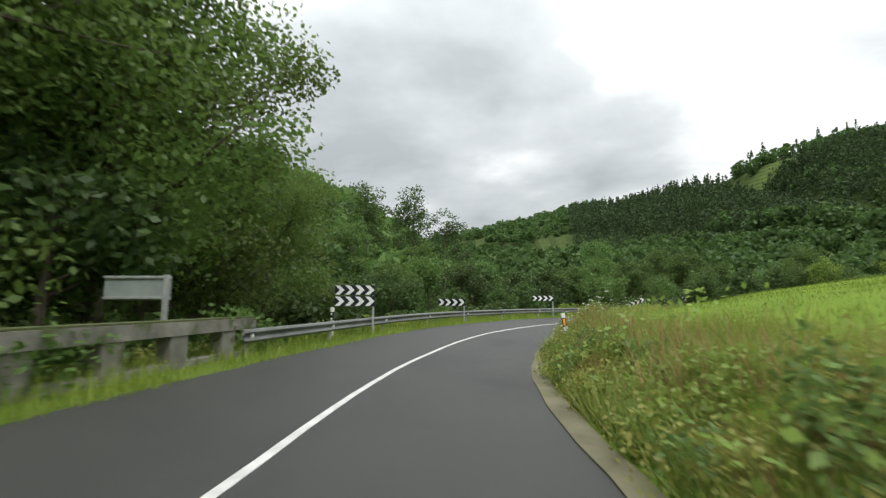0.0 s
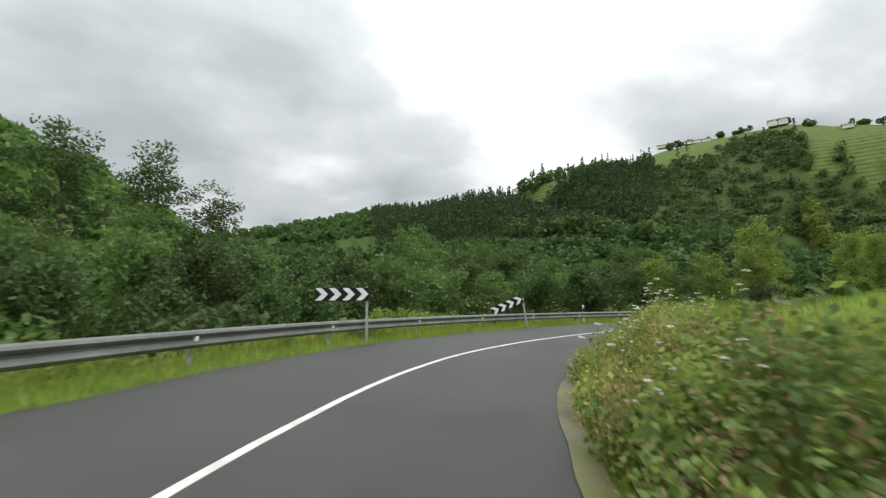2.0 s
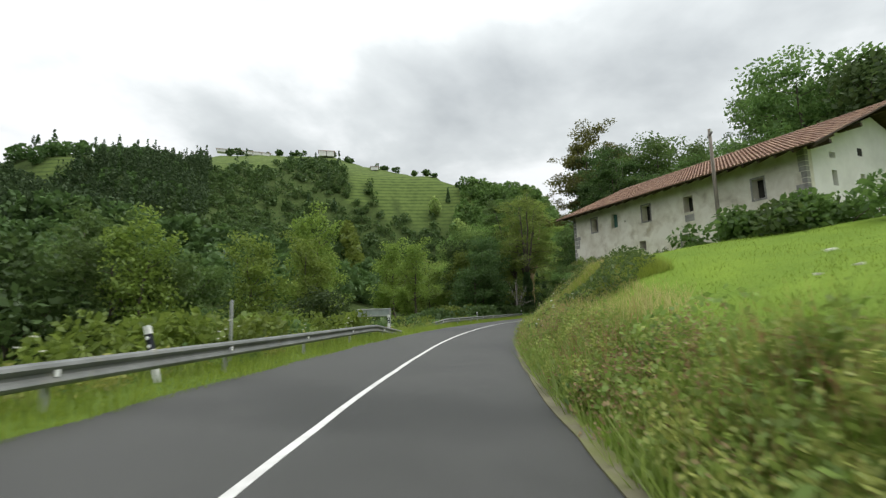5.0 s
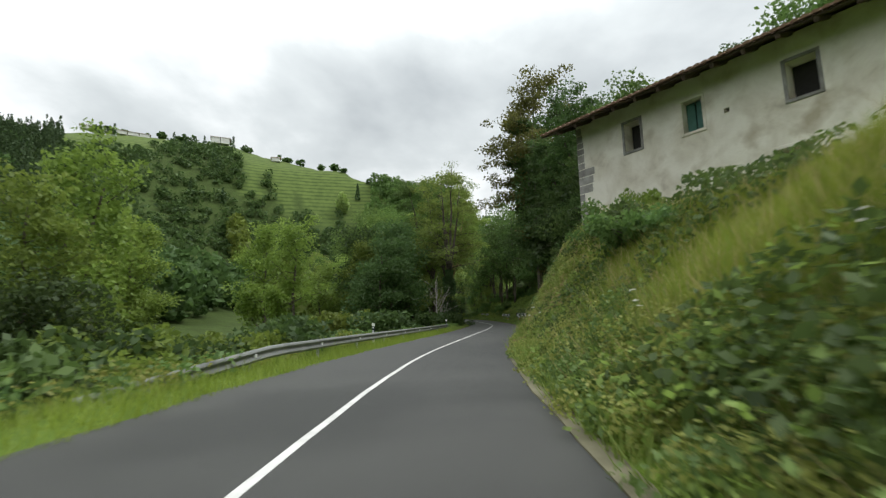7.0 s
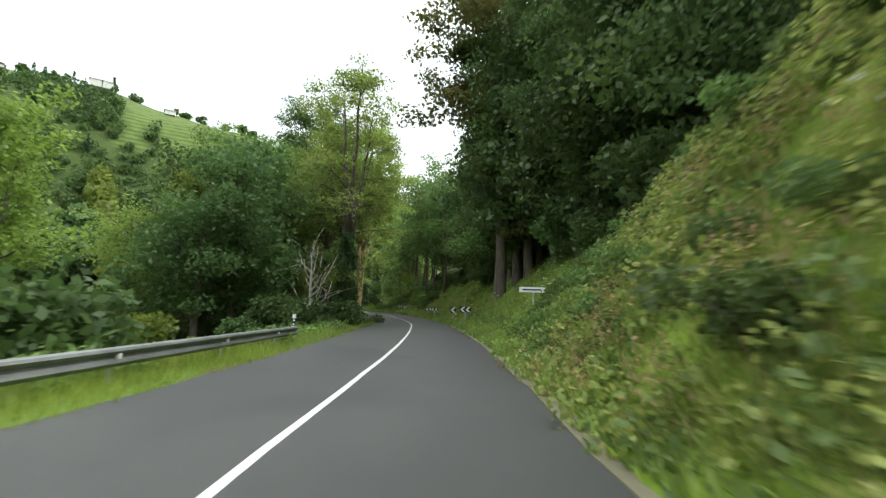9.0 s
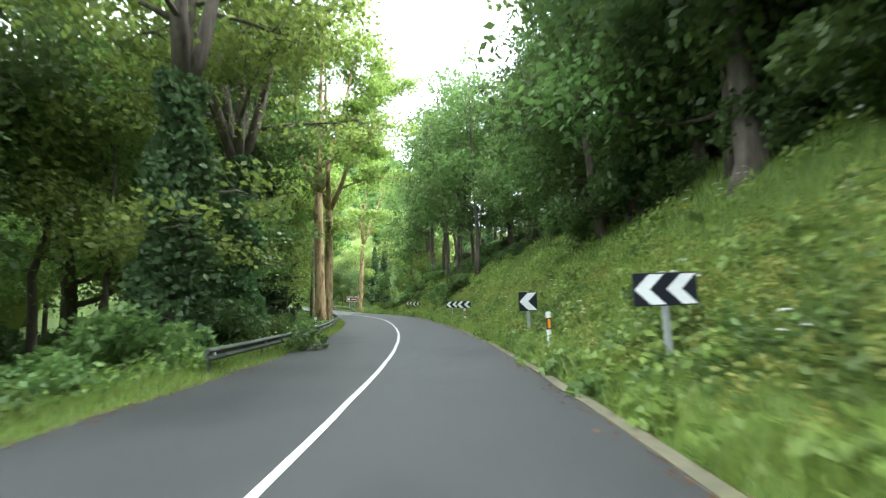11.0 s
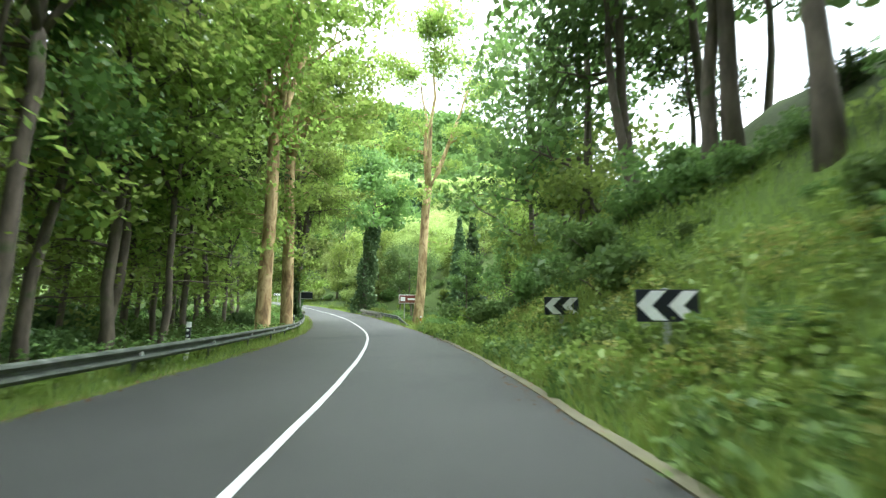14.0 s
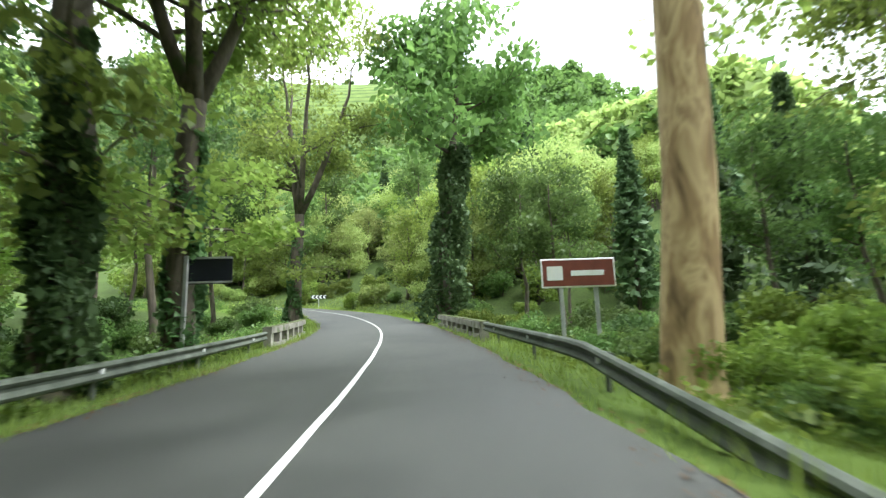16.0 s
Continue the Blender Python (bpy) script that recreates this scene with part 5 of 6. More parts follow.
        ang_s = np.linspace(0, np.pi, 6)

        def tile_arrays(x, y, lift):
            r0, r1 = wide * 0.5, wide * 0.42
            v = [(x + wide / 2 - r * math.cos(t), yy, 0.035 + lift + zz + r * 0.75 * math.sin(t)) for yy, r, zz in ((y, r0, 0.03), (y + long, r1, 0.0)) for t in ang_s]
            return np.array(v), [(i, i + 1, 7 + i, 6 + i) for i in range(5)] + [(0, 1, 2, 3, 4, 5)]

        rows, columns = int(slope_len / 0.36), int(full / wide)
        jig = np.random.default_rng(5 + side)
        pieces = [tile_arrays(c * wide, r * 0.36 - 0.06 + jig.uniform(-0.02, 0.02), jig.uniform(0, 0.012)) for r in range(1, rows) for c in range(columns)]
        me = mesh_of("roof_tiles", *joined(pieces), TILE)
        me.transform(base_m)
        tagged(part("roof_tiles", me, None, roof), kind="stuff")
        v, f = tile_arrays(0, -0.06, 0.004)
        one = mesh_of("roof_tile", v, f, TILE)
        if side == 0:
            for c in range(columns):
                t = new("roof_tile", one)
                t.parent = roof
                t.matrix_basis = base_m @ pose(c * wide, 0, 0)
            for c in range(int(full / 0.9)):
                bm = bmesh.new()
                box(bm, (c * 0.9 + 0.1, -0.02, -0.17), (c * 0.9 + 0.22, 2.0, -0.035), 0.01, base_m)
                part("rafter", bm, DARKWOOD, roof)
    ridge_tiles = joined([tube_arrays([(x, -W / 2, RIDGE + 0.14), (x + 0.44, -W / 2, RIDGE + 0.16)], [0.13, 0.15], 8) for x in np.arange(-end, L + end - 0.3, 0.42)])
    part("ridge", mesh_of("ridge", *ridge_tiles, TILE), None, h, "row of clay ridge tiles")
    for y in (-0.4, -W / 4, -W / 2, -3 * W / 4, -W + 0.4):
        zz = EAVE + rise * (W / 2 - abs(-y - W / 2)) - 0.2
        solid("purlin", lambda bm: box(bm, (-end + 0.05, y - 0.1, zz - 0.1), (0.3, y + 0.1, zz + 0.1), 0.01), DARKWOOD)


farmhouse()


# ---- roadside furniture ----
W_BEAM = [(0.0, 0.155), (0.05, 0.13), (0.075, 0.09), (0.05, 0.05), (0.012, 0.02), (0.012, -0.02), (0.05, -0.05), (0.075, -0.09), (0.05, -0.13), (0.0, -0.155)]


def rail(label, s0, s1, u_of, top, mat, group, drop0=0.0, drop1=0.0, spread0=0.0):
    """A steel guard rail: lapped beam lengths, posts, spacers and small reflectors."""
    r = thing("guard_rail", pose(0, 0, 0), label, "guard rail", group)
    side = 1 if u_of(s0) > 0 else -1

    def point(s, off, dz):
        a, b = min(1.0, max(0.0, (s0 + 5 - s) / 5)), min(1.0, max(0.0, (s - s1 + 4) / 4))
        lower = -drop0 * a - drop1 * b
        return beside(s, u_of(s) + spread0 * a - side * off, top - 0.155 + dz + lower)

    s = s0
    while s < s1 - 0.5:
        e = min(s + 4.0, s1)
        ss = np.linspace(s, e + 0.12, 6)
        rows = []
        for face in (0.0, -0.012):
            for k in ss:
                rows.append([point(k, 0.0 + off + face, dz) for off, dz in W_BEAM])
        n, w = len(ss), len(W_BEAM)
        V = [v for row in rows for v in row]
        F = []
        for lay in (0, 1):
            for i in range(n - 1):
                for j in range(w - 1):
                    q = ((lay * n + i) * w + j, (lay * n + i) * w + j + 1, (lay * n + i + 1) * w + j + 1, (lay * n + i + 1) * w + j)
                    F.append(q if lay == 0 else q[::-1])
        for i in range(n - 1):
            for j in (0, w - 1):
                F.append((i * w + j, (i + 1) * w + j, (n + i + 1) * w + j, (n + i) * w + j))
        part("beam", mesh_of("beam", [tuple(v) for v in V], F, mat), None, r)
        p = point(s + 0.3, -0.1, 0)
        gz = ground_z(p.x, p.y)
        bm = bmesh.new()
        m = pose(p.x, p.y, 0, 0, 0, heading(s))
        box(bm, (-0.03, -0.05, gz - 0.3), (0.03, 0.05, p.z + 0.12), 0.006, m)
        box(bm, (-0.09, -0.04, p.z - 0.1), (0.09, 0.04, p.z + 0.1), 0.006, m)
        part("post", bm, POSTSTEEL if mat is STEEL else MOSSYSHADED, r)
        q = point(s + 0.3, 0.03, 0)
        bm = bmesh.new()
        box(bm, (-0.03, -0.035, -0.04), (0.03, 0.035, 0.05), 0.008, pose(q.x, q.y, q.z, 0, 0, heading(s)))
        part("reflector", bm, WHITE, r, "small white reflector")
        s = e
    return r


def chevron(x, y, low, face, arrows, points_right, rows=1, size=0.4, label="", lean=0.0, roll=0.0, post_at="right"):
    """A black and white arrow panel on a steel post; face: the bearing that the panel's front looks to."""
    gz = ground_z(x, y)
    width = arrows * size
    c = thing("chevron_sign", pose(x, y, gz, 0, 0, face) @ pose(0, 0, 0, 0, lean, 0), label, "road sign", "chevron signs along the bends")
    z0 = low - gz
    tip = pose(0, 0, z0, 0, roll, 0)
    pitch = size * 1.12
    for r in range(rows):
        bm = bmesh.new()
        box(bm, (-width / 2, -0.012, r * pitch), (width / 2, 0.012, r * pitch + size), 0.006, tip)
        panel = part("panel", bm, BLACK, c, "black sheet panel")
        for k in range(arrows):
            mid = -width / 2 + (k + 0.5) * size
            sg = 1 if points_right else -1
            pts = [(-0.47, -0.46), (0.0, -0.46), (0.47, 0), (0.0, 0.46), (-0.47, 0.46), (0.0, 0)]
            vs = [(mid + sg * px * size, yy, r * pitch + size * (0.5 + pz)) for yy in (-0.018, -0.0125) for px, pz in pts]
            F = [(0, 1, 2, 5), (5, 2, 3, 4), (6, 11, 8, 7), (11, 10, 9, 8)] + [(i, (i + 1) % 6, 6 + (i + 1) % 6, 6 + i) for i in range(6)]
            me = mesh_of("arrow", vs, F, WHITE)
            me.transform(tip)
            part("arrow", me, None, panel, "white reflective arrow")
    px = {"right": width / 2 - 0.06, "left": -width / 2 + 0.06, "mid": 0.0}[post_at]
    bm = bmesh.new()
    box(bm, (px - 0.04, 0.014, -0.4), (px + 0.04, 0.07, z0 + (rows - 1) * pitch + size + 0.02), 0.008)
    part("post", bm, POSTSTEEL, c, "grey steel post")
    for r in range(rows):
        bm = bmesh.new()
        box(bm, (-width / 2 + 0.05, 0.013, r * pitch + size * 0.5 - 0.025), (width / 2 - 0.05, 0.035, r * pitch + size * 0.5 + 0.025), 0.004, tip)
        part("bracket", bm, POSTSTEEL, c)
    return c


def delineator(x, y, face, label, right_hand=False, lean=(0, 0), tall=0.98):
    """A white plastic marker post with a slanted black band and its reflectors."""
    gz = ground_z(x, y)
    d = thing("delineator_post", pose(x, y, gz, 0, 0, face) @ pose(0, 0, 0, lean[0], lean[1], 0), label, "marker post", "marker posts along the road")

    def slab(z0, z1, mat, grow, name, label=""):
        bm = bmesh.new()
        prof = [(-0.06, -0.02), (-0.035, -0.045), (0.035, -0.045), (0.06, -0.02), (0.05, 0.04), (-0.05, 0.04)]
        lo = [bm.verts.new((px * grow, py * grow, z0)) for px, py in prof]
        hi = [bm.verts.new((px * grow, py * grow, z1 + (0.03 if name == "cap" else 0) * (py < 0))) for px, py in prof]
        bm.faces.new(lo[::-1])
        bm.faces.new(hi)
        for i in range(6):
            bm.faces.new([lo[i], lo[(i + 1) % 6], hi[(i + 1) % 6], hi[i]])
        return part(name, bm, mat, d, label)

    slab(-0.3, tall - 0.4, PLASTIC, 1.0, "body")
    slab(tall - 0.4, tall - 0.12, BLACK, 1.01, "band", "black band")
    slab(tall - 0.12, tall, PLASTIC, 1.05, "cap")
    if right_hand:
        bm = bmesh.new()
        box(bm, (-0.035, -0.062, tall - 0.37), (0.035, -0.046, tall - 0.15), 0.006)
        part("reflector", bm, ORANGE, d, "tall orange reflector")
    else:
        for z in (tall - 0.34, tall - 0.19):
            bm = bmesh.new()
            bmesh.ops.create_cone(bm, cap_ends=True, segments=14, radius1=0.034, radius2=0.03, depth=0.014, matrix=pose(0, -0.052, z, 90))
            part("reflector", bm, WHITE, d, "round white reflector")
    return d


def sign_back(x, y, top, face, w, hgt, post_side, label, mat=SIGNBACK, double=False):
    """A road sign seen from behind: folded sheet, rails and post."""
    gz = ground_z(x, y)
    t = thing("direction_sign", pose(x, y, gz, 0, 0, face), label, "road sign")
    z1 = top - gz
    bm = bmesh.new()
    box(bm, (-w / 2, 0, z1 - hgt), (w / 2, 0.03, z1), 0.008)
    part("panel", bm, mat, t)
    for z in (z1 - hgt + 0.02, z1 - 0.06):
        bm = bmesh.new()
        box(bm, (-w / 2, -0.04, z), (w / 2, -0.002, z + 0.05), 0.006)
        part("rim", bm, POSTSTEEL, t)
    for px in ((-w / 2 + 0.05, w / 2 - 0.05) if double else ((w / 2 - 0.05,) if post_side == "right" else (-w / 2 + 0.05,))):
        bm = bmesh.new()
        box(bm, (px - 0.05, -0.12, -0.4), (px + 0.05, -0.042, z1 + 0.02), 0.01)
        part("post", bm, POSTSTEEL, t, "grey steel post")
    return t


rail("galvanised steel guard rail along the outside of the bend", SA(-3.5, 10.2), SA(52.5, 47), lambda s: left_w(s) + 0.55, 0.62, STEEL, "guard rails", drop1=0.45)
rail("galvanised steel guard rail above the stream bank", SA(58.5, 47), SA(97, 45), lambda s: left_w(s) + 0.8, 0.58, STEEL, "guard rails", drop0=0.5, spread0=0.8)
S_BRIDGE = SA(203, 68)
rail("mossy guard rail half hidden by weeds, colour darkened for its shaded face", SA(122, 45), S_BRIDGE, lambda s: left_w(s) + 0.55, 0.6, MOSSYSHADED, "guard rails")
rail("weathered guard rail in front of the plane tree", SA(189.5, 60), SA(202, 66), lambda s: -right_w(s) - 0.55, 0.62, MOSSYSHADED, "guard rails", drop0=0.55)


def parapet(s0, s1, u, tall, label, slots=True):
    """An old concrete parapet: piers, a base, a moss-topped coping and openings between."""
    p = thing("bridge_parapet", pose(0, 0, 0), label, "parapet")

    def block(a, b, lo, hi, half, name, mat=CONCRETE):
        n = max(2, int((b - a) / 1.0) + 1)
        V, F = [], []
        for s in np.linspace(a, b, n):
            for du, z in ((-half, lo), (half, lo), (half, hi), (-half, hi)):
                V.append(tuple(beside(s, u + du, z)))
        for i in range(n - 1):
            for j in range(4):
                F.append((i * 4 + j, i * 4 + (j + 1) % 4, (i + 1) * 4 + (j + 1) % 4, (i + 1) * 4 + j))
        F += [(3, 2, 1, 0), tuple((n - 1) * 4 + j for j in range(4))]
        part(name, mesh_of(name, V, F, mat), None, p)

    block(s0, s1, tall - 0.24, tall, 0.17, "coping")
    block(s0, s1, -0.3, 0.12, 0.15, "base")
    if slots is False:
        block(s0, s1, 0.124, tall - 0.244, 0.05, "panel")
    block(s0, s1, tall + 0.004, tall + 0.03, 0.13, "moss", MOSS)
    s = s0
    while s < s1 - 0.4:
        block(s, min(s + 0.42, s1), 0.124, tall - 0.244, 0.14, "pier")
        s += 1.45
    return p


parapet(6, SA(-3.3, 11.0), 3.75, 0.84, "old mossy concrete parapet with piers beside the road")
parapet(S_BRIDGE + 0.3, S_BRIDGE + 9, 4.15, 0.75, "mossy concrete bridge parapet with openings")
parapet(SA(202, 66) + 0.4, SA(202, 66) + 12, -3.7, 0.6, "low mossy concrete bridge parapet")

chevron(-3.55, 17.6, 1.11, 3, 4, True, 2, 0.37, "tall two-row black and white chevron sign behind the guard rail")
chevron(0.05, 26.6, 1.0, -22, 4, True, 1, 0.4, "black and white chevron sign behind the guard rail")
chevron(6.75, 34.95, 1.25, -20, 4, True, 1, 0.385, "black and white chevron sign on a grey post")
chevron(16.0, 41.0, 0.9, -38, 4, True, 1, 0.4, "bent chevron sign on a leaning post", lean=-8, roll=-16)
chevron(116.65, 39.5, 1.08, -88, 2, False, 1, 0.42, "two-arrow chevron sign on the grass bank", post_at="mid")
chevron(124.5, 39.75, 0.96, -84, 1, False, 1, 0.55, "single-arrow chevron sign on the grass bank", post_at="mid")
chevron(139.3, 40.77, 1.05, -84, 2, False, 1, 0.42, "two-arrow chevron sign on the grass bank", post_at="mid")
chevron(144.05, 41.3, 1.1, -82, 2, False, 1, 0.42, "two-arrow chevron sign on the grass bank", post_at="mid")
chevron(162.85, 44.6, 1.38, -78, 2, False, 1, 0.42, "two-arrow chevron sign in the bank's weeds", post_at="mid")
chevron(231.4, 89.5, 5.0, -52, 4, False, 1, 0.4, "small chevron sign on the grass past the bend", post_at="mid")
chevron(233.5, 81.5, 4.4, -62, 4, False, 1, 0.4, "small chevron sign on the grass past the bend", post_at="mid")
chevron(168.0, 45.65, 1.5, -76, 2, False, 1, 0.42, "two-arrow chevron sign in the bank's weeds", post_at="mid")

for x, y, lean in ((-3.1, 15.5, (0, 0)), (22.5, 42.7, (0, 0)), (28.8, 45.2, (0, -24)), (35.6, 47.0, (0, -14)), (51.4, 49.1, (0, 0)), (73.5, 49.4, (0, 0)), (97.5, 48.3, (0, 0))):
    p = beside(SA(x, y), float(left_w(SA(x, y))) + 0.95)
    delineator(p.x, p.y, heading(SA(x, y)), "white marker post with black band behind the guard rail" if lean[1] == 0 else "leaning white marker post with black band behind the guard rail", lean=lean)
for x, y in ((137.6, 48.9), (153.2, 50.9), (167.8, 54.5), (186.7, 61.6)):
    p = beside(SA(x, y), float(left_w(SA(x, y))) + 0.95)
    delineator(p.x, p.y, heading(SA(x, y)), "white marker post with black band beside the mossy rail")
for x, y, lean in ((122.3, 39.7, (0, 0)), (138.9, 40.75, (0, 0)), (192.3, 54.9, (0, 0))):
    delineator(x, y, heading(SA(x, y)), "white marker post with orange reflector in the grass", right_hand=True, lean=lean, tall=0.9)
delineator(3.7, 15.0, heading(SA(3, 14)), "leaning white marker post with orange reflector among bank weeds", right_hand=True, lean=(-6, -10), tall=0.93 - ground_z(3.7, 15.0))

sign_back(-6.4, 9.6, 1.85, 2, 1.35, 0.5, "right", "grey back of a road sign behind the parapet")
sign_back(54.0, 51.2, 1.35, -70, 1.9, 0.45, "right", "grey back of a low road sign beside the guard rail")
sign_back(197.2, 67.0, 3.75, -62, 1.15, 0.7, "left", "dark back of a road sign between the tree trunks", BLACK)


def small_post(x, y, tall, label):
    t = thing("thin_post", pose(x, y, ground_z(x, y)), label, "post")
    bm = bmesh.new()
    box(bm, (-0.03, -0.03, -0.3), (0.03, 0.03, tall), 0.006)
    part("post", bm, POSTSTEEL, t)


small_post(38.2, 47.6, 1.5, "thin grey steel post behind the guard rail")


def arrow_sign(x, y, top, face):
    t = thing("finger_sign", pose(x, y, ground_z(x, y), 0, 0, face), "small white finger sign on a thin post at the track", "road sign")
    z = top - ground_z(x, y)
    bm = bmesh.new()
    vs = [(px, py, z + pz) for py in (-0.012, 0.012) for px, pz in ((-0.55, -0.2), (0.42, -0.2), (0.55, -0.1), (0.42, 0.0), (-0.55, 0.0))]
    me = mesh_of("panel", vs, [(0, 1, 2, 3, 4), (9, 8, 7, 6, 5)] + [(i, 5 + i, 5 + (i + 1) % 5, (i + 1) % 5) for i in range(5)], WHITE)
    p = part("panel", me, None, t)
    bm.free()
    bm = bmesh.new()
    box(bm, (-0.42, -0.018, z - 0.125), (0.3, -0.0125, z - 0.075), 0.001)
    part("lettering", bm, BLACK, p, "illegible dark line of writing")
    bm = bmesh.new()
    box(bm, (-0.03, 0.013, -0.4), (0.03, 0.06, z - 0.005), 0.006)
    part("post", bm, POSTSTEEL, t)


arrow_sign(97.0, 39.2, 2.15, -92)


def brown_sign(x, y, low, face, k):
    gz = ground_z(x, y)
    t = thing("tourist_sign", pose(x, y, gz, 0, 0, face) @ Matrix.Diagonal((k, k, k, 1)), "brown tourist direction sign with white edge on two posts", "road sign")
    z = (low - gz) / k
    bm = bmesh.new()
    box(bm, (-0.64, -0.012, z), (0.64, 0.012, z + 0.5), 0.01)
    p = part("panel", bm, WHITE, t, "white-edged sheet")
    for lo, hi, mat, name, lab in (((-0.61, -0.017, z + 0.03), (0.61, -0.0125, z + 0.47), BROWN, "face", "brown face"), ((-0.54, -0.022, z + 0.13), (-0.27, -0.0175, z + 0.37), WHITE, "symbol", "plain white symbol field"), ((-0.13, -0.022, z + 0.2), (0.44, -0.0175, z + 0.29), WHITE, "lettering", "blurred white line of writing")):
        bm = bmesh.new()
        box(bm, lo, hi, 0.001)
        part(name, bm, mat, p, lab)
    for px in (-0.3, 0.3):
        bm = bmesh.new()
        box(bm, (px - 0.03, 0.013, -0.5), (px + 0.03, 0.07, z + 0.48), 0.006)
        part("post", bm, POSTSTEEL, t)


brown_sign(203.0, 58.6, 2.8, -66, 1.75)


def pole(x, y, tall, label, lean=(0, 0), r=0.13, mat=POLEWOOD, arm=True):
    t = thing("utility_pole", pose(x, y, ground_z(x, y), lean[0], lean[1], 0), label, "utility pole")
    part("shaft", mesh_of("shaft", *tube_arrays([(0, 0, -0.8), (0, 0, tall * 0.5), (0, 0, tall)], [r, r * 0.85, r * 0.7], 12), mat, True), None, t)
    if arm:
        bm = bmesh.new()
        box(bm, (-0.45, -0.05, tall - 0.4), (0.45, 0.05, tall - 0.3), 0.01)
        part("crossarm", bm, STEEL, t)
        for px in (-0.36, 0.36):
            part("insulator", mesh_of("insulator", *tube_arrays([(px, 0, tall - 0.3), (px, 0, tall - 0.22), (px, 0, tall - 0.12)], [0.03, 0.05, 0.03], 8), WHITE), None, t)
    return t


pole(59.5, 31.8, 7.1, "weathered wooden utility pole in front of the farmhouse")
pole(158.4, 54.95, 9.6, "grey concrete pole leaning beside the mossy rail", lean=(1.5, 3), r=0.15, mat=CONCRETE, arm=False)


def plough(x, y):
    t = thing("rusty_plough", pose(x, y, ground_z(x, y), 0, 0, 20), "rusty old farm implement standing by the gable", "farm tool")
    part("frame", mesh_of("frame", *joined([tube_arrays([(0, 0, 0.1), (0.6, 0, 0.7), (1.4, 0.1, 0.8)], [0.05] * 3, 6), tube_arrays([(0.2, -0.4, 0.3), (0.2, 0.5, 0.4)], [0.04] * 2, 6)]), RUST), None, t)
    for dy in (-0.4, 0.5):
        ring = [(0.2 + 0.32 * math.cos(a), dy, 0.33 + 0.32 * math.sin(a)) for a in np.linspace(0, 2 * math.pi, 15)]
        part("wheel", mesh_of("wheel", *tube_arrays(ring, [0.03] * 15, 6), RUST), None, t)


plough(58.6, 24.6)


# ---- grasses and flowers ----
def blades_arrays(n, s_range, off_range, side, tall, width, gen, droop=0.35):
    """Grass blades on the verge: n of them between two stations and two distances past the road's edge."""
    s = gen.uniform(*s_range, n)
    m = off_range[0] + (off_range[1] - off_range[0]) * gen.random(n) ** 1.2
    u = (left_w(s) + m) if side > 0 else -(right_w(s) + 0.4 + m)
    p, t = axis_at(s)
    x, y = p[:, 0] - t[:, 1] * u, p[:, 1] + t[:, 0] * u
    z = height(x, y)
    patch = 0.75 + 0.35 * wave(x, y, 1.3, 1.0)
    h = gen.uniform(*tall, n) * patch
    a = gen.uniform(0, 2 * np.pi, n)
    w = gen.uniform(*width, n) / 2
    base = np.stack([x, y, z - 0.03], 1)
    ac = np.stack([np.cos(a) * w, np.sin(a) * w, 0 * w], 1)
    b = a + gen.uniform(-1, 1, n) + np.pi / 2
    reach = h * gen.uniform(0.05, droop * 2, n)
    tip = base + np.stack([np.cos(b) * reach, np.sin(b) * reach, h], 1)
    return np.stack([base - ac, base + ac, tip], 1).reshape(-1, 3), np.arange(3 * n).reshape(n, 3), base


def stuff(name, arrays, mat, label, category="grass"):
    return tagged(new(name, mesh_of(name, arrays[0], arrays[1], mat)), label, category, kind="stuff")


g = np.random.default_rng(91)
S_RB = SA(84, 45)
S_GUT = SA(24, 39.7)
stuff("dry_grass", blades_arrays(16000, (4, SA(6, 28)), (-0.1, 2.8), -1, (0.25, 0.6), (0.012, 0.028), g, 0.6), OLIVEWEED, "yellowing seed-head grass leaning on the bank")
stuff("verge_grass", blades_arrays(24000, (4, S_GUT), (-0.12, 2.6), -1, (0.25, 0.65), (0.012, 0.03), g), GRASSBLADE, "long uncut grass on the bank beside the gutter")
stuff("verge_grass", blades_arrays(24000, (S_GUT, S_RB), (-0.25, 2.6), -1, (0.25, 0.65), (0.012, 0.03), g), GRASSBLADE, "long uncut grass on the bank beside the road")
stuff("verge_weeds", blades_arrays(9000, (4, S_GUT), (-0.1, 1.4), -1, (0.3, 0.9), (0.02, 0.05), g, 0.5), WEED, "coarse green weeds above the gutter")
stuff("verge_weeds", blades_arrays(15000, (S_GUT, S_RB), (-0.3, 1.6), -1, (0.3, 0.9), (0.02, 0.05), g, 0.5), WEED, "coarse green weeds hanging over the gutter")
stuff("dry_stalks", blades_arrays(9000, (22, S_RB), (0.1, 2.0), -1, (0.4, 0.95), (0.008, 0.018), g, 0.4), DRYSTALK, "dry brown stalks among the long grass")
stuff("dock_stalks", blades_arrays(4200, (23, SA(50, 45.5)), (0.15, 1.5), -1, (0.55, 1.05), (0.012, 0.026), g, 0.25), REDSTALK, "red-brown dock stalks standing above the grass")
stuff("meadow_grass", blades_arrays(60000, (0, SA(62, 45)), (1.9, 13), -1, (0.08, 0.2), (0.012, 0.03), g), GRASSBLADE, "short bright green meadow grass")
stuff("crest_grass", blades_arrays(70000, (SA(47, 45), SA(72, 46)), (1.2, 5.5), -1, (0.25, 0.6), (0.014, 0.032), g, 0.5), VERGEGRASS, "bright long grass leaning over the bank top")
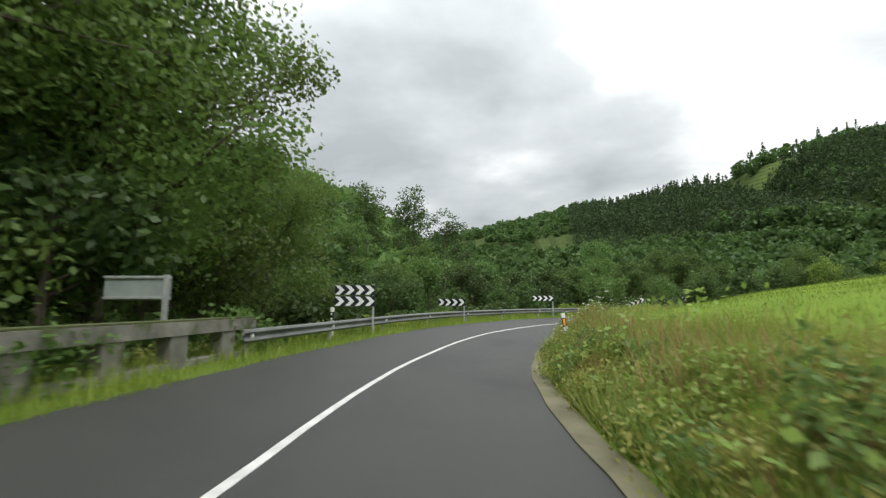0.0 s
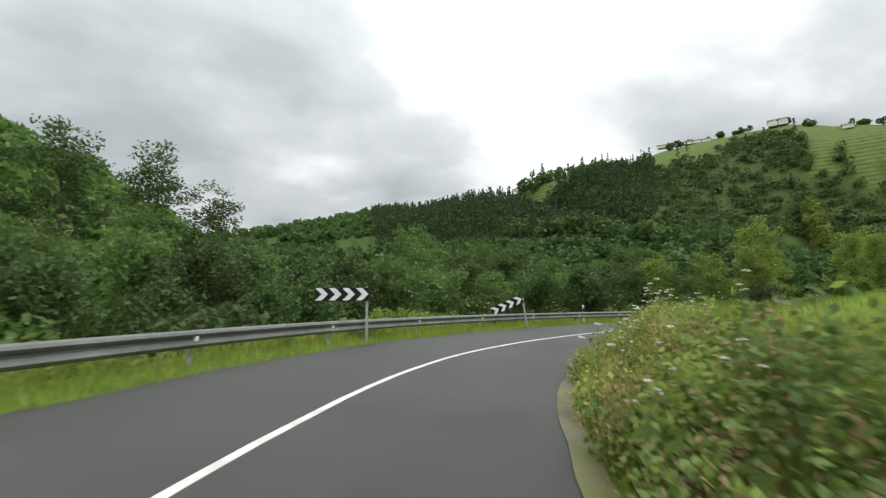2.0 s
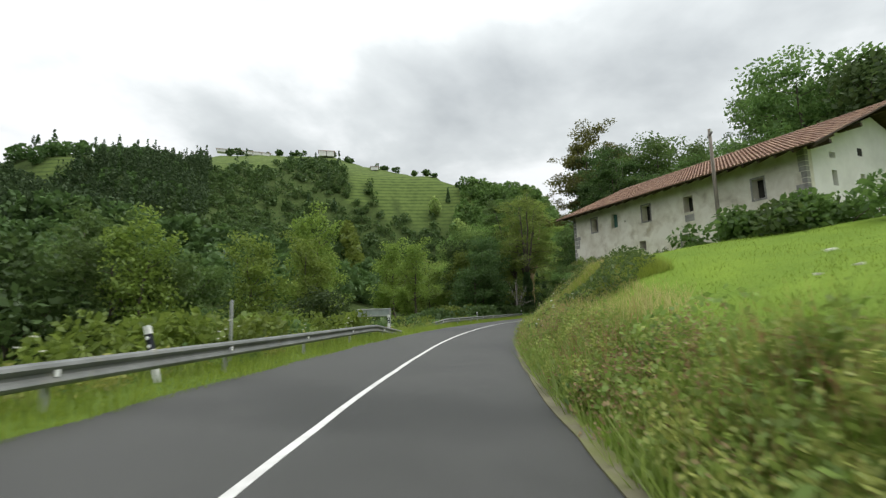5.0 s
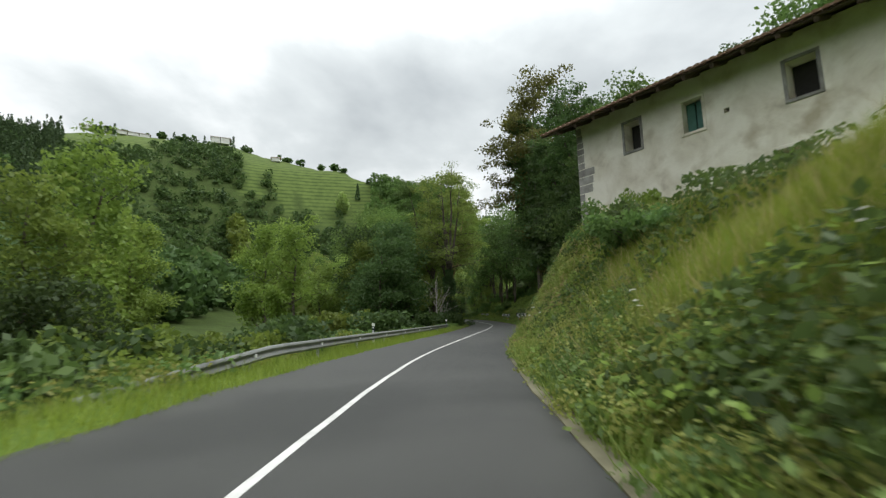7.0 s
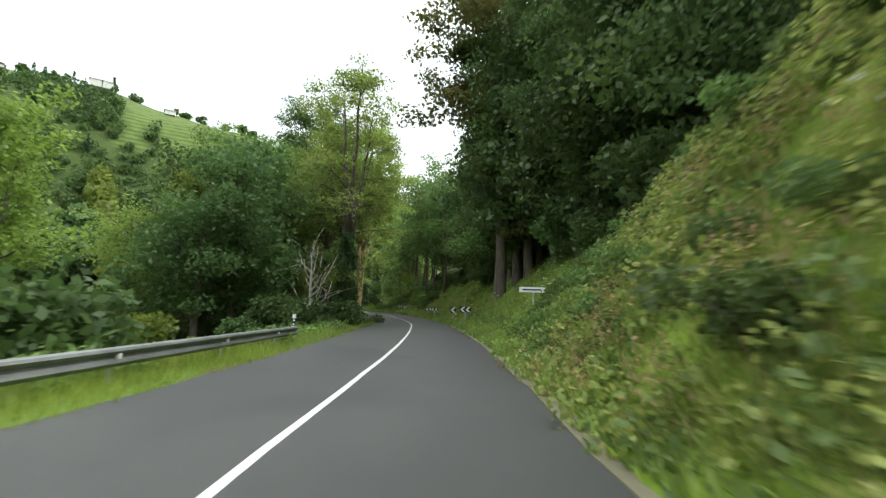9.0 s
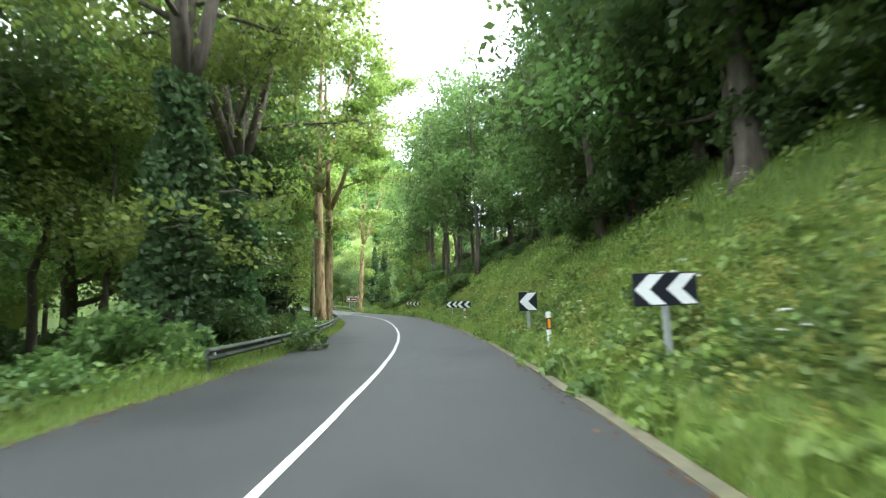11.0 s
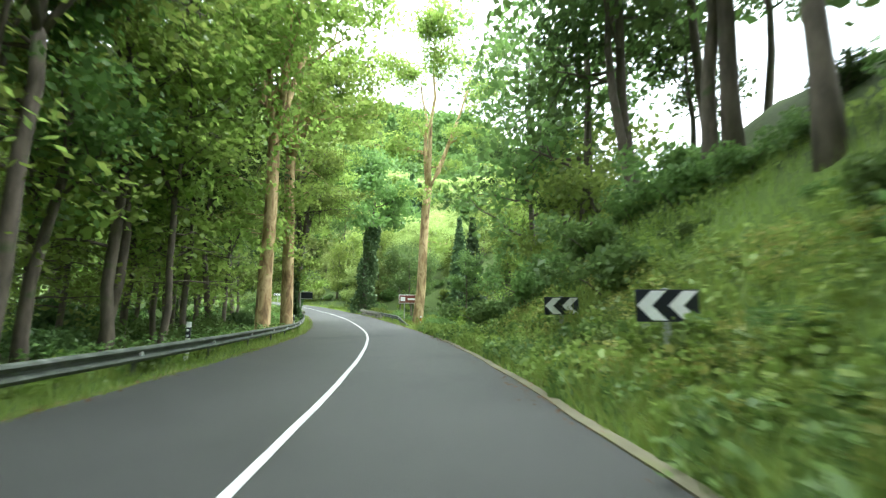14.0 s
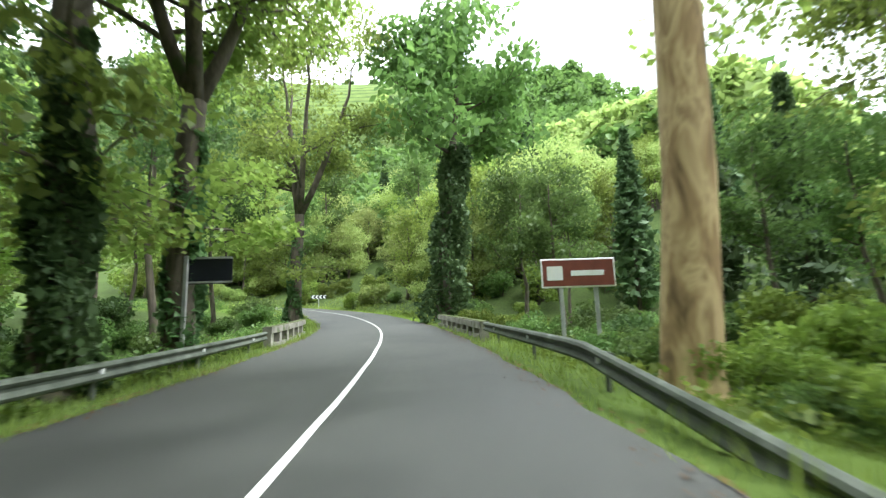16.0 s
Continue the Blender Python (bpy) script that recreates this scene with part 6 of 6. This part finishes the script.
stuff("dry_stalks", blades_arrays(16000, (SA(40, 45), S_RB + 4), (0.1, 4.0), -1, (0.4, 0.9), (0.01, 0.022), g, 0.5), DRYSTALK, "dry brown stalks tangled on the steep bank")
stuff("bank_grass", blades_arrays(60000, (S_RB, S_OPEN + 6), (-0.3, 7.0), -1, (0.25, 0.65), (0.015, 0.035), g), WEED, "long grass covering the steep bank")
stuff("bank_weeds", blades_arrays(16000, (S_RB, S_OPEN + 10), (-0.25, 3.0), -1, (0.3, 0.75), (0.02, 0.055), g, 0.5), WEED, "green weeds at the foot of the bank")
stuff("left_verge_grass", blades_arrays(44000, (2, SHADE - 4), (-0.15, 1.7), 1, (0.15, 0.5), (0.012, 0.03), g), VERGEGRASS, "tufted green grass along the guard rail")
stuff("left_verge_grass", blades_arrays(30000, (SHADE - 6, S_END - 4), (-0.15, 1.8), 1, (0.15, 0.45), (0.014, 0.034), g), WEED, "shaded tufted grass along the mossy rail")
stuff("left_weeds", blades_arrays(15000, (2, S_END - 4), (0.8, 2.6), 1, (0.25, 0.7), (0.02, 0.05), g, 0.5), WEED, "green weeds behind the guard rail")
stuff("right_verge_grass", blades_arrays(12000, (S_OPEN, S_END - 4), (-0.4, 3.0), -1, (0.12, 0.4), (0.015, 0.035), g), WEED, "low grass on the woodland verge")


def leafy(name, n, s_range, off_range, side, tall, size, mat, label, gen):
    """Broad-leaved weeds in drifts."""
    _, _, base = blades_arrays(n, s_range, off_range, side, (0.3, 0.5), (0.01, 0.02), gen)
    keep = wave(base[:, 0], base[:, 1], 1.7, 5.0) > -0.1
    base = base[keep]
    base[:, 2] += gen.random(len(base)) ** 0.7 * tall * (0.8 + 0.4 * wave(base[:, 0], base[:, 1], 2.4))
    stuff(name, leaves_arrays(base, size, gen, up=0.5), mat, label, "weeds")


def weed_clumps(n, s_range, off_range, side, wide, tall, size, per, kinds, gen, seed=0.0):
    """Leafy weeds in rounded clumps that touch; patches of one kind drift along the verge."""
    s = gen.uniform(*s_range, n)
    m = off_range[0] + (off_range[1] - off_range[0]) * gen.random(n)
    u = (left_w(s) + m) if side > 0 else -(right_w(s) + 0.4 + m)
    p, t = axis_at(s)
    x, y = p[:, 0] - t[:, 1] * u, p[:, 1] + t[:, 0] * u
    z = height(x, y)
    pick = (wave(x, y, 2.6, seed) * 0.8 + gen.normal(0, 0.45, n) + 1.2) / 2.4 * len(kinds)
    pick = np.clip(pick.astype(int), 0, len(kinds) - 1)
    w, h = gen.uniform(*wide, n), gen.uniform(*tall, n) * (0.85 + 0.3 * wave(x, y, 1.9, seed + 3))
    for k, (name, mat, label, leaf) in enumerate(kinds):
        i = np.repeat(np.flatnonzero(pick == k), per)
        off = gen.normal(size=(len(i), 3))
        off /= np.linalg.norm(off, axis=1)[:, None]
        off *= (gen.random(len(i)) ** 0.33)[:, None]
        pts = np.stack([x[i] + off[:, 0] * w[i], y[i] + off[:, 1] * w[i], z[i] + h[i] * (0.5 + 0.55 * off[:, 2]) - 0.05], 1)
        stuff(name, leaves_arrays(pts, size * leaf, gen, up=0.45, long=1.9 - 0.3 * leaf), mat, label, "weeds")


NETTLE = ("nettle_clumps", WEED, "fresh green nettles and weeds on the roadside bank", 1.0)
BRIAR = ("bramble_clumps", BRAMBLE, "dark green brambles on the roadside bank", 1.1)
OLIVE = ("olive_weed_clumps", OLIVEWEED, "olive green seeding weeds on the roadside bank", 0.8)
DOCK = ("rusty_weed_clumps", RUSTWEED, "rusty brown seeding docks among the roadside weeds", 0.6)
weed_clumps(420, (4, SA(1, 19)), (-0.1, 1.1), -1, (0.22, 0.42), (0.35, 0.75), 0.045, 170, [NETTLE, OLIVE, BRIAR], g, 1.0)
weed_clumps(1500, (SA(1, 19), SA(50, 45.5)), (-0.12, 1.35), -1, (0.2, 0.4), (0.5, 1.0), 0.052, 115, [NETTLE, OLIVE, DOCK, NETTLE, BRIAR], g, 2.0)
weed_clumps(420, (SA(47, 45), SA(66, 46)), (-0.25, 1.2), -1, (0.25, 0.45), (0.35, 0.8), 0.05, 140, [NETTLE, OLIVE, BRIAR], g, 4.0)
weed_clumps(900, (SA(65, 46), S_RB + 6), (-0.25, 3.4), -1, (0.25, 0.5), (0.35, 0.9), 0.068, 100, [BRIAR, NETTLE, OLIVE, DOCK, NETTLE], g, 5.0)
weed_clumps(700, (S_RB, S_OPEN + 6), (-0.3, 1.6), -1, (0.2, 0.4), (0.3, 0.7), 0.08, 70, [NETTLE, BRIAR], g, 7.0)
weed_clumps(650, (SA(112, 44), SA(172, 52)), (0.4, 3.4), -1, (0.22, 0.42), (0.35, 0.75), 0.06, 90, [NETTLE, OLIVE, BRIAR], g, 8.0)
weed_clumps(620, (2, SHADE), (1.0, 2.4), 1, (0.18, 0.4), (0.3, 0.8), 0.07, 60, [NETTLE, OLIVE, BRIAR], g, 9.0)
weed_clumps(560, (SHADE - 4, S_END - 6), (0.75, 2.4), 1, (0.2, 0.42), (0.3, 0.75), 0.08, 60, [NETTLE, BRIAR], g, 11.0)
leafy("bank_herbs", 14000, (4, S_RB), (-0.1, 2.2), -1, 0.75, 0.075, WEED, "mixed broad-leaved weeds on the roadside bank", g)
leafy("bank_brambles", 40000, (SA(46, 45), SA(96, 45)), (0.1, 5.2), -1, 0.8, 0.095, LEAF, "tangled brambles and weeds on the steep bank", g)
leafy("bank_herbs", 36000, (S_RB, S_OPEN + 8), (-0.1, 7.0), -1, 0.65, 0.1, WEED, "mixed weeds on the woodland bank", g)
leafy("left_brambles", 36000, (SA(60, 46), S_END - 10), (0.9, 4.5), 1, 0.8, 0.09, LEAF, "brambles and nettles beyond the rail", g)
leafy("parapet_ivy", 5200, (14, SA(-3.4, 13.5)), (0.55, 1.35), 1, 1.0, 0.08, LEAF, "ivy and brambles climbing over the parapet", g)
leafy("woodland_herbs", 20000, (S_OPEN, S_END - 12), (0.6, 6.0), -1, 0.6, 0.1, LEAFLIGHT, "light green undergrowth on the woodland floor", g)


def litter(n, s_range, side, seed):
    """Dead leaves swept to the edge of the asphalt, thicker in drifts."""
    q = np.random.default_rng(seed)
    s = q.uniform(*s_range, n)
    s = s[wave(s, s * 0.3, 3.0, 2.0) + q.normal(0, 0.5, n) > -0.3]
    off = np.abs(q.normal(0, 0.22, len(s))) - 0.18
    u = left_w(s) - off if side > 0 else -(right_w(s) - off) + 0.06
    p, t = axis_at(s)
    pts = np.stack([p[:, 0] - t[:, 1] * u, p[:, 1] + t[:, 0] * u, p[:, 2] + tilt_of(s, u) + 0.018], 1)
    stuff("leaf_litter", leaves_arrays(pts, 0.045, q, up=4.0, long=1.5), DEADLEAF, "brown dead leaves swept to the asphalt edge", "leaves")


litter(9000, (SHADE - 10, S_END - 6), 1, 61)
litter(7000, (SHADE - 10, S_END - 6), -1, 62)


def umbel_meshes(seed, petal_mat, wide=0.1, tall=0.95):
    q = np.random.default_rng(seed)
    stem = [tube_arrays([(0, 0, -0.05), (0.03, 0.01, tall * 0.5), (0.05, 0.02, tall)], [0.006, 0.005, 0.003], 4)]
    heads = []
    for cx, cy, cz, r in ((0.05, 0.02, tall, wide), (-0.12, 0.06, tall * 0.86, wide * 0.7), (0.14, -0.08, tall * 0.8, wide * 0.75)):
        stem.append(tube_arrays([(0.03, 0.01, tall * 0.5), (cx, cy, cz - 0.02)], [0.004, 0.003], 4))
        a, d = q.uniform(0, 2 * np.pi, 40), np.sqrt(q.random(40)) * r
        heads.append(np.stack([cx + np.cos(a) * d, cy + np.sin(a) * d, cz - d * 0.25 + 0.02 + q.normal(0, 0.005, 40)], 1))
    return (mesh_of("stem", *joined(stem), WEED), *(mesh_of("flower_head", *leaves_arrays(h, 0.02, q, up=1.2, long=1.1), petal_mat) for h in heads))


tree_kind("carrot", "wild_carrot", "wild carrot plant with flat white flower heads", umbel_meshes(1, PETAL, 0.048, 1.05), "wildflower")
tree_kind("ragwort", "yellow_wildflower", "yellow-flowered weed on the grassy bank", umbel_meshes(2, YELLOWPETAL, 0.12, 0.8), "wildflower")


def sow(key, n, s_range, off_range, side, group):
    for _ in range(n):
        s = rng.uniform(*s_range)
        m = rng.uniform(*off_range)
        p = beside(s, float(left_w(s)) + m if side > 0 else -float(right_w(s)) - 0.4 - m)
        tagged(plant(key, p.x, p.y, rng.uniform(0.7, 1.15), sink=0.02), group=group)


sow("carrot", 60, (SA(-0.5, 13), SA(20, 38)), (-0.05, 1.6), -1, "white wildflowers on the bank")
sow("carrot", 16, (SA(20, 38), S_RB), (0.0, 2.0), -1, "white wildflowers on the bank")
sow("carrot", 18, (SA(12, 35), SA(50, 46)), (0.8, 1.5), 1, "white wildflowers along the rail")
sow("carrot", 34, (S_RB, SA(135, 45)), (0.6, 5.5), -1, "white wildflowers on the bank")
sow("ragwort", 22, (S_RB - 12, S_OPEN), (0.2, 6.0), -1, "yellow wildflowers on the bank")
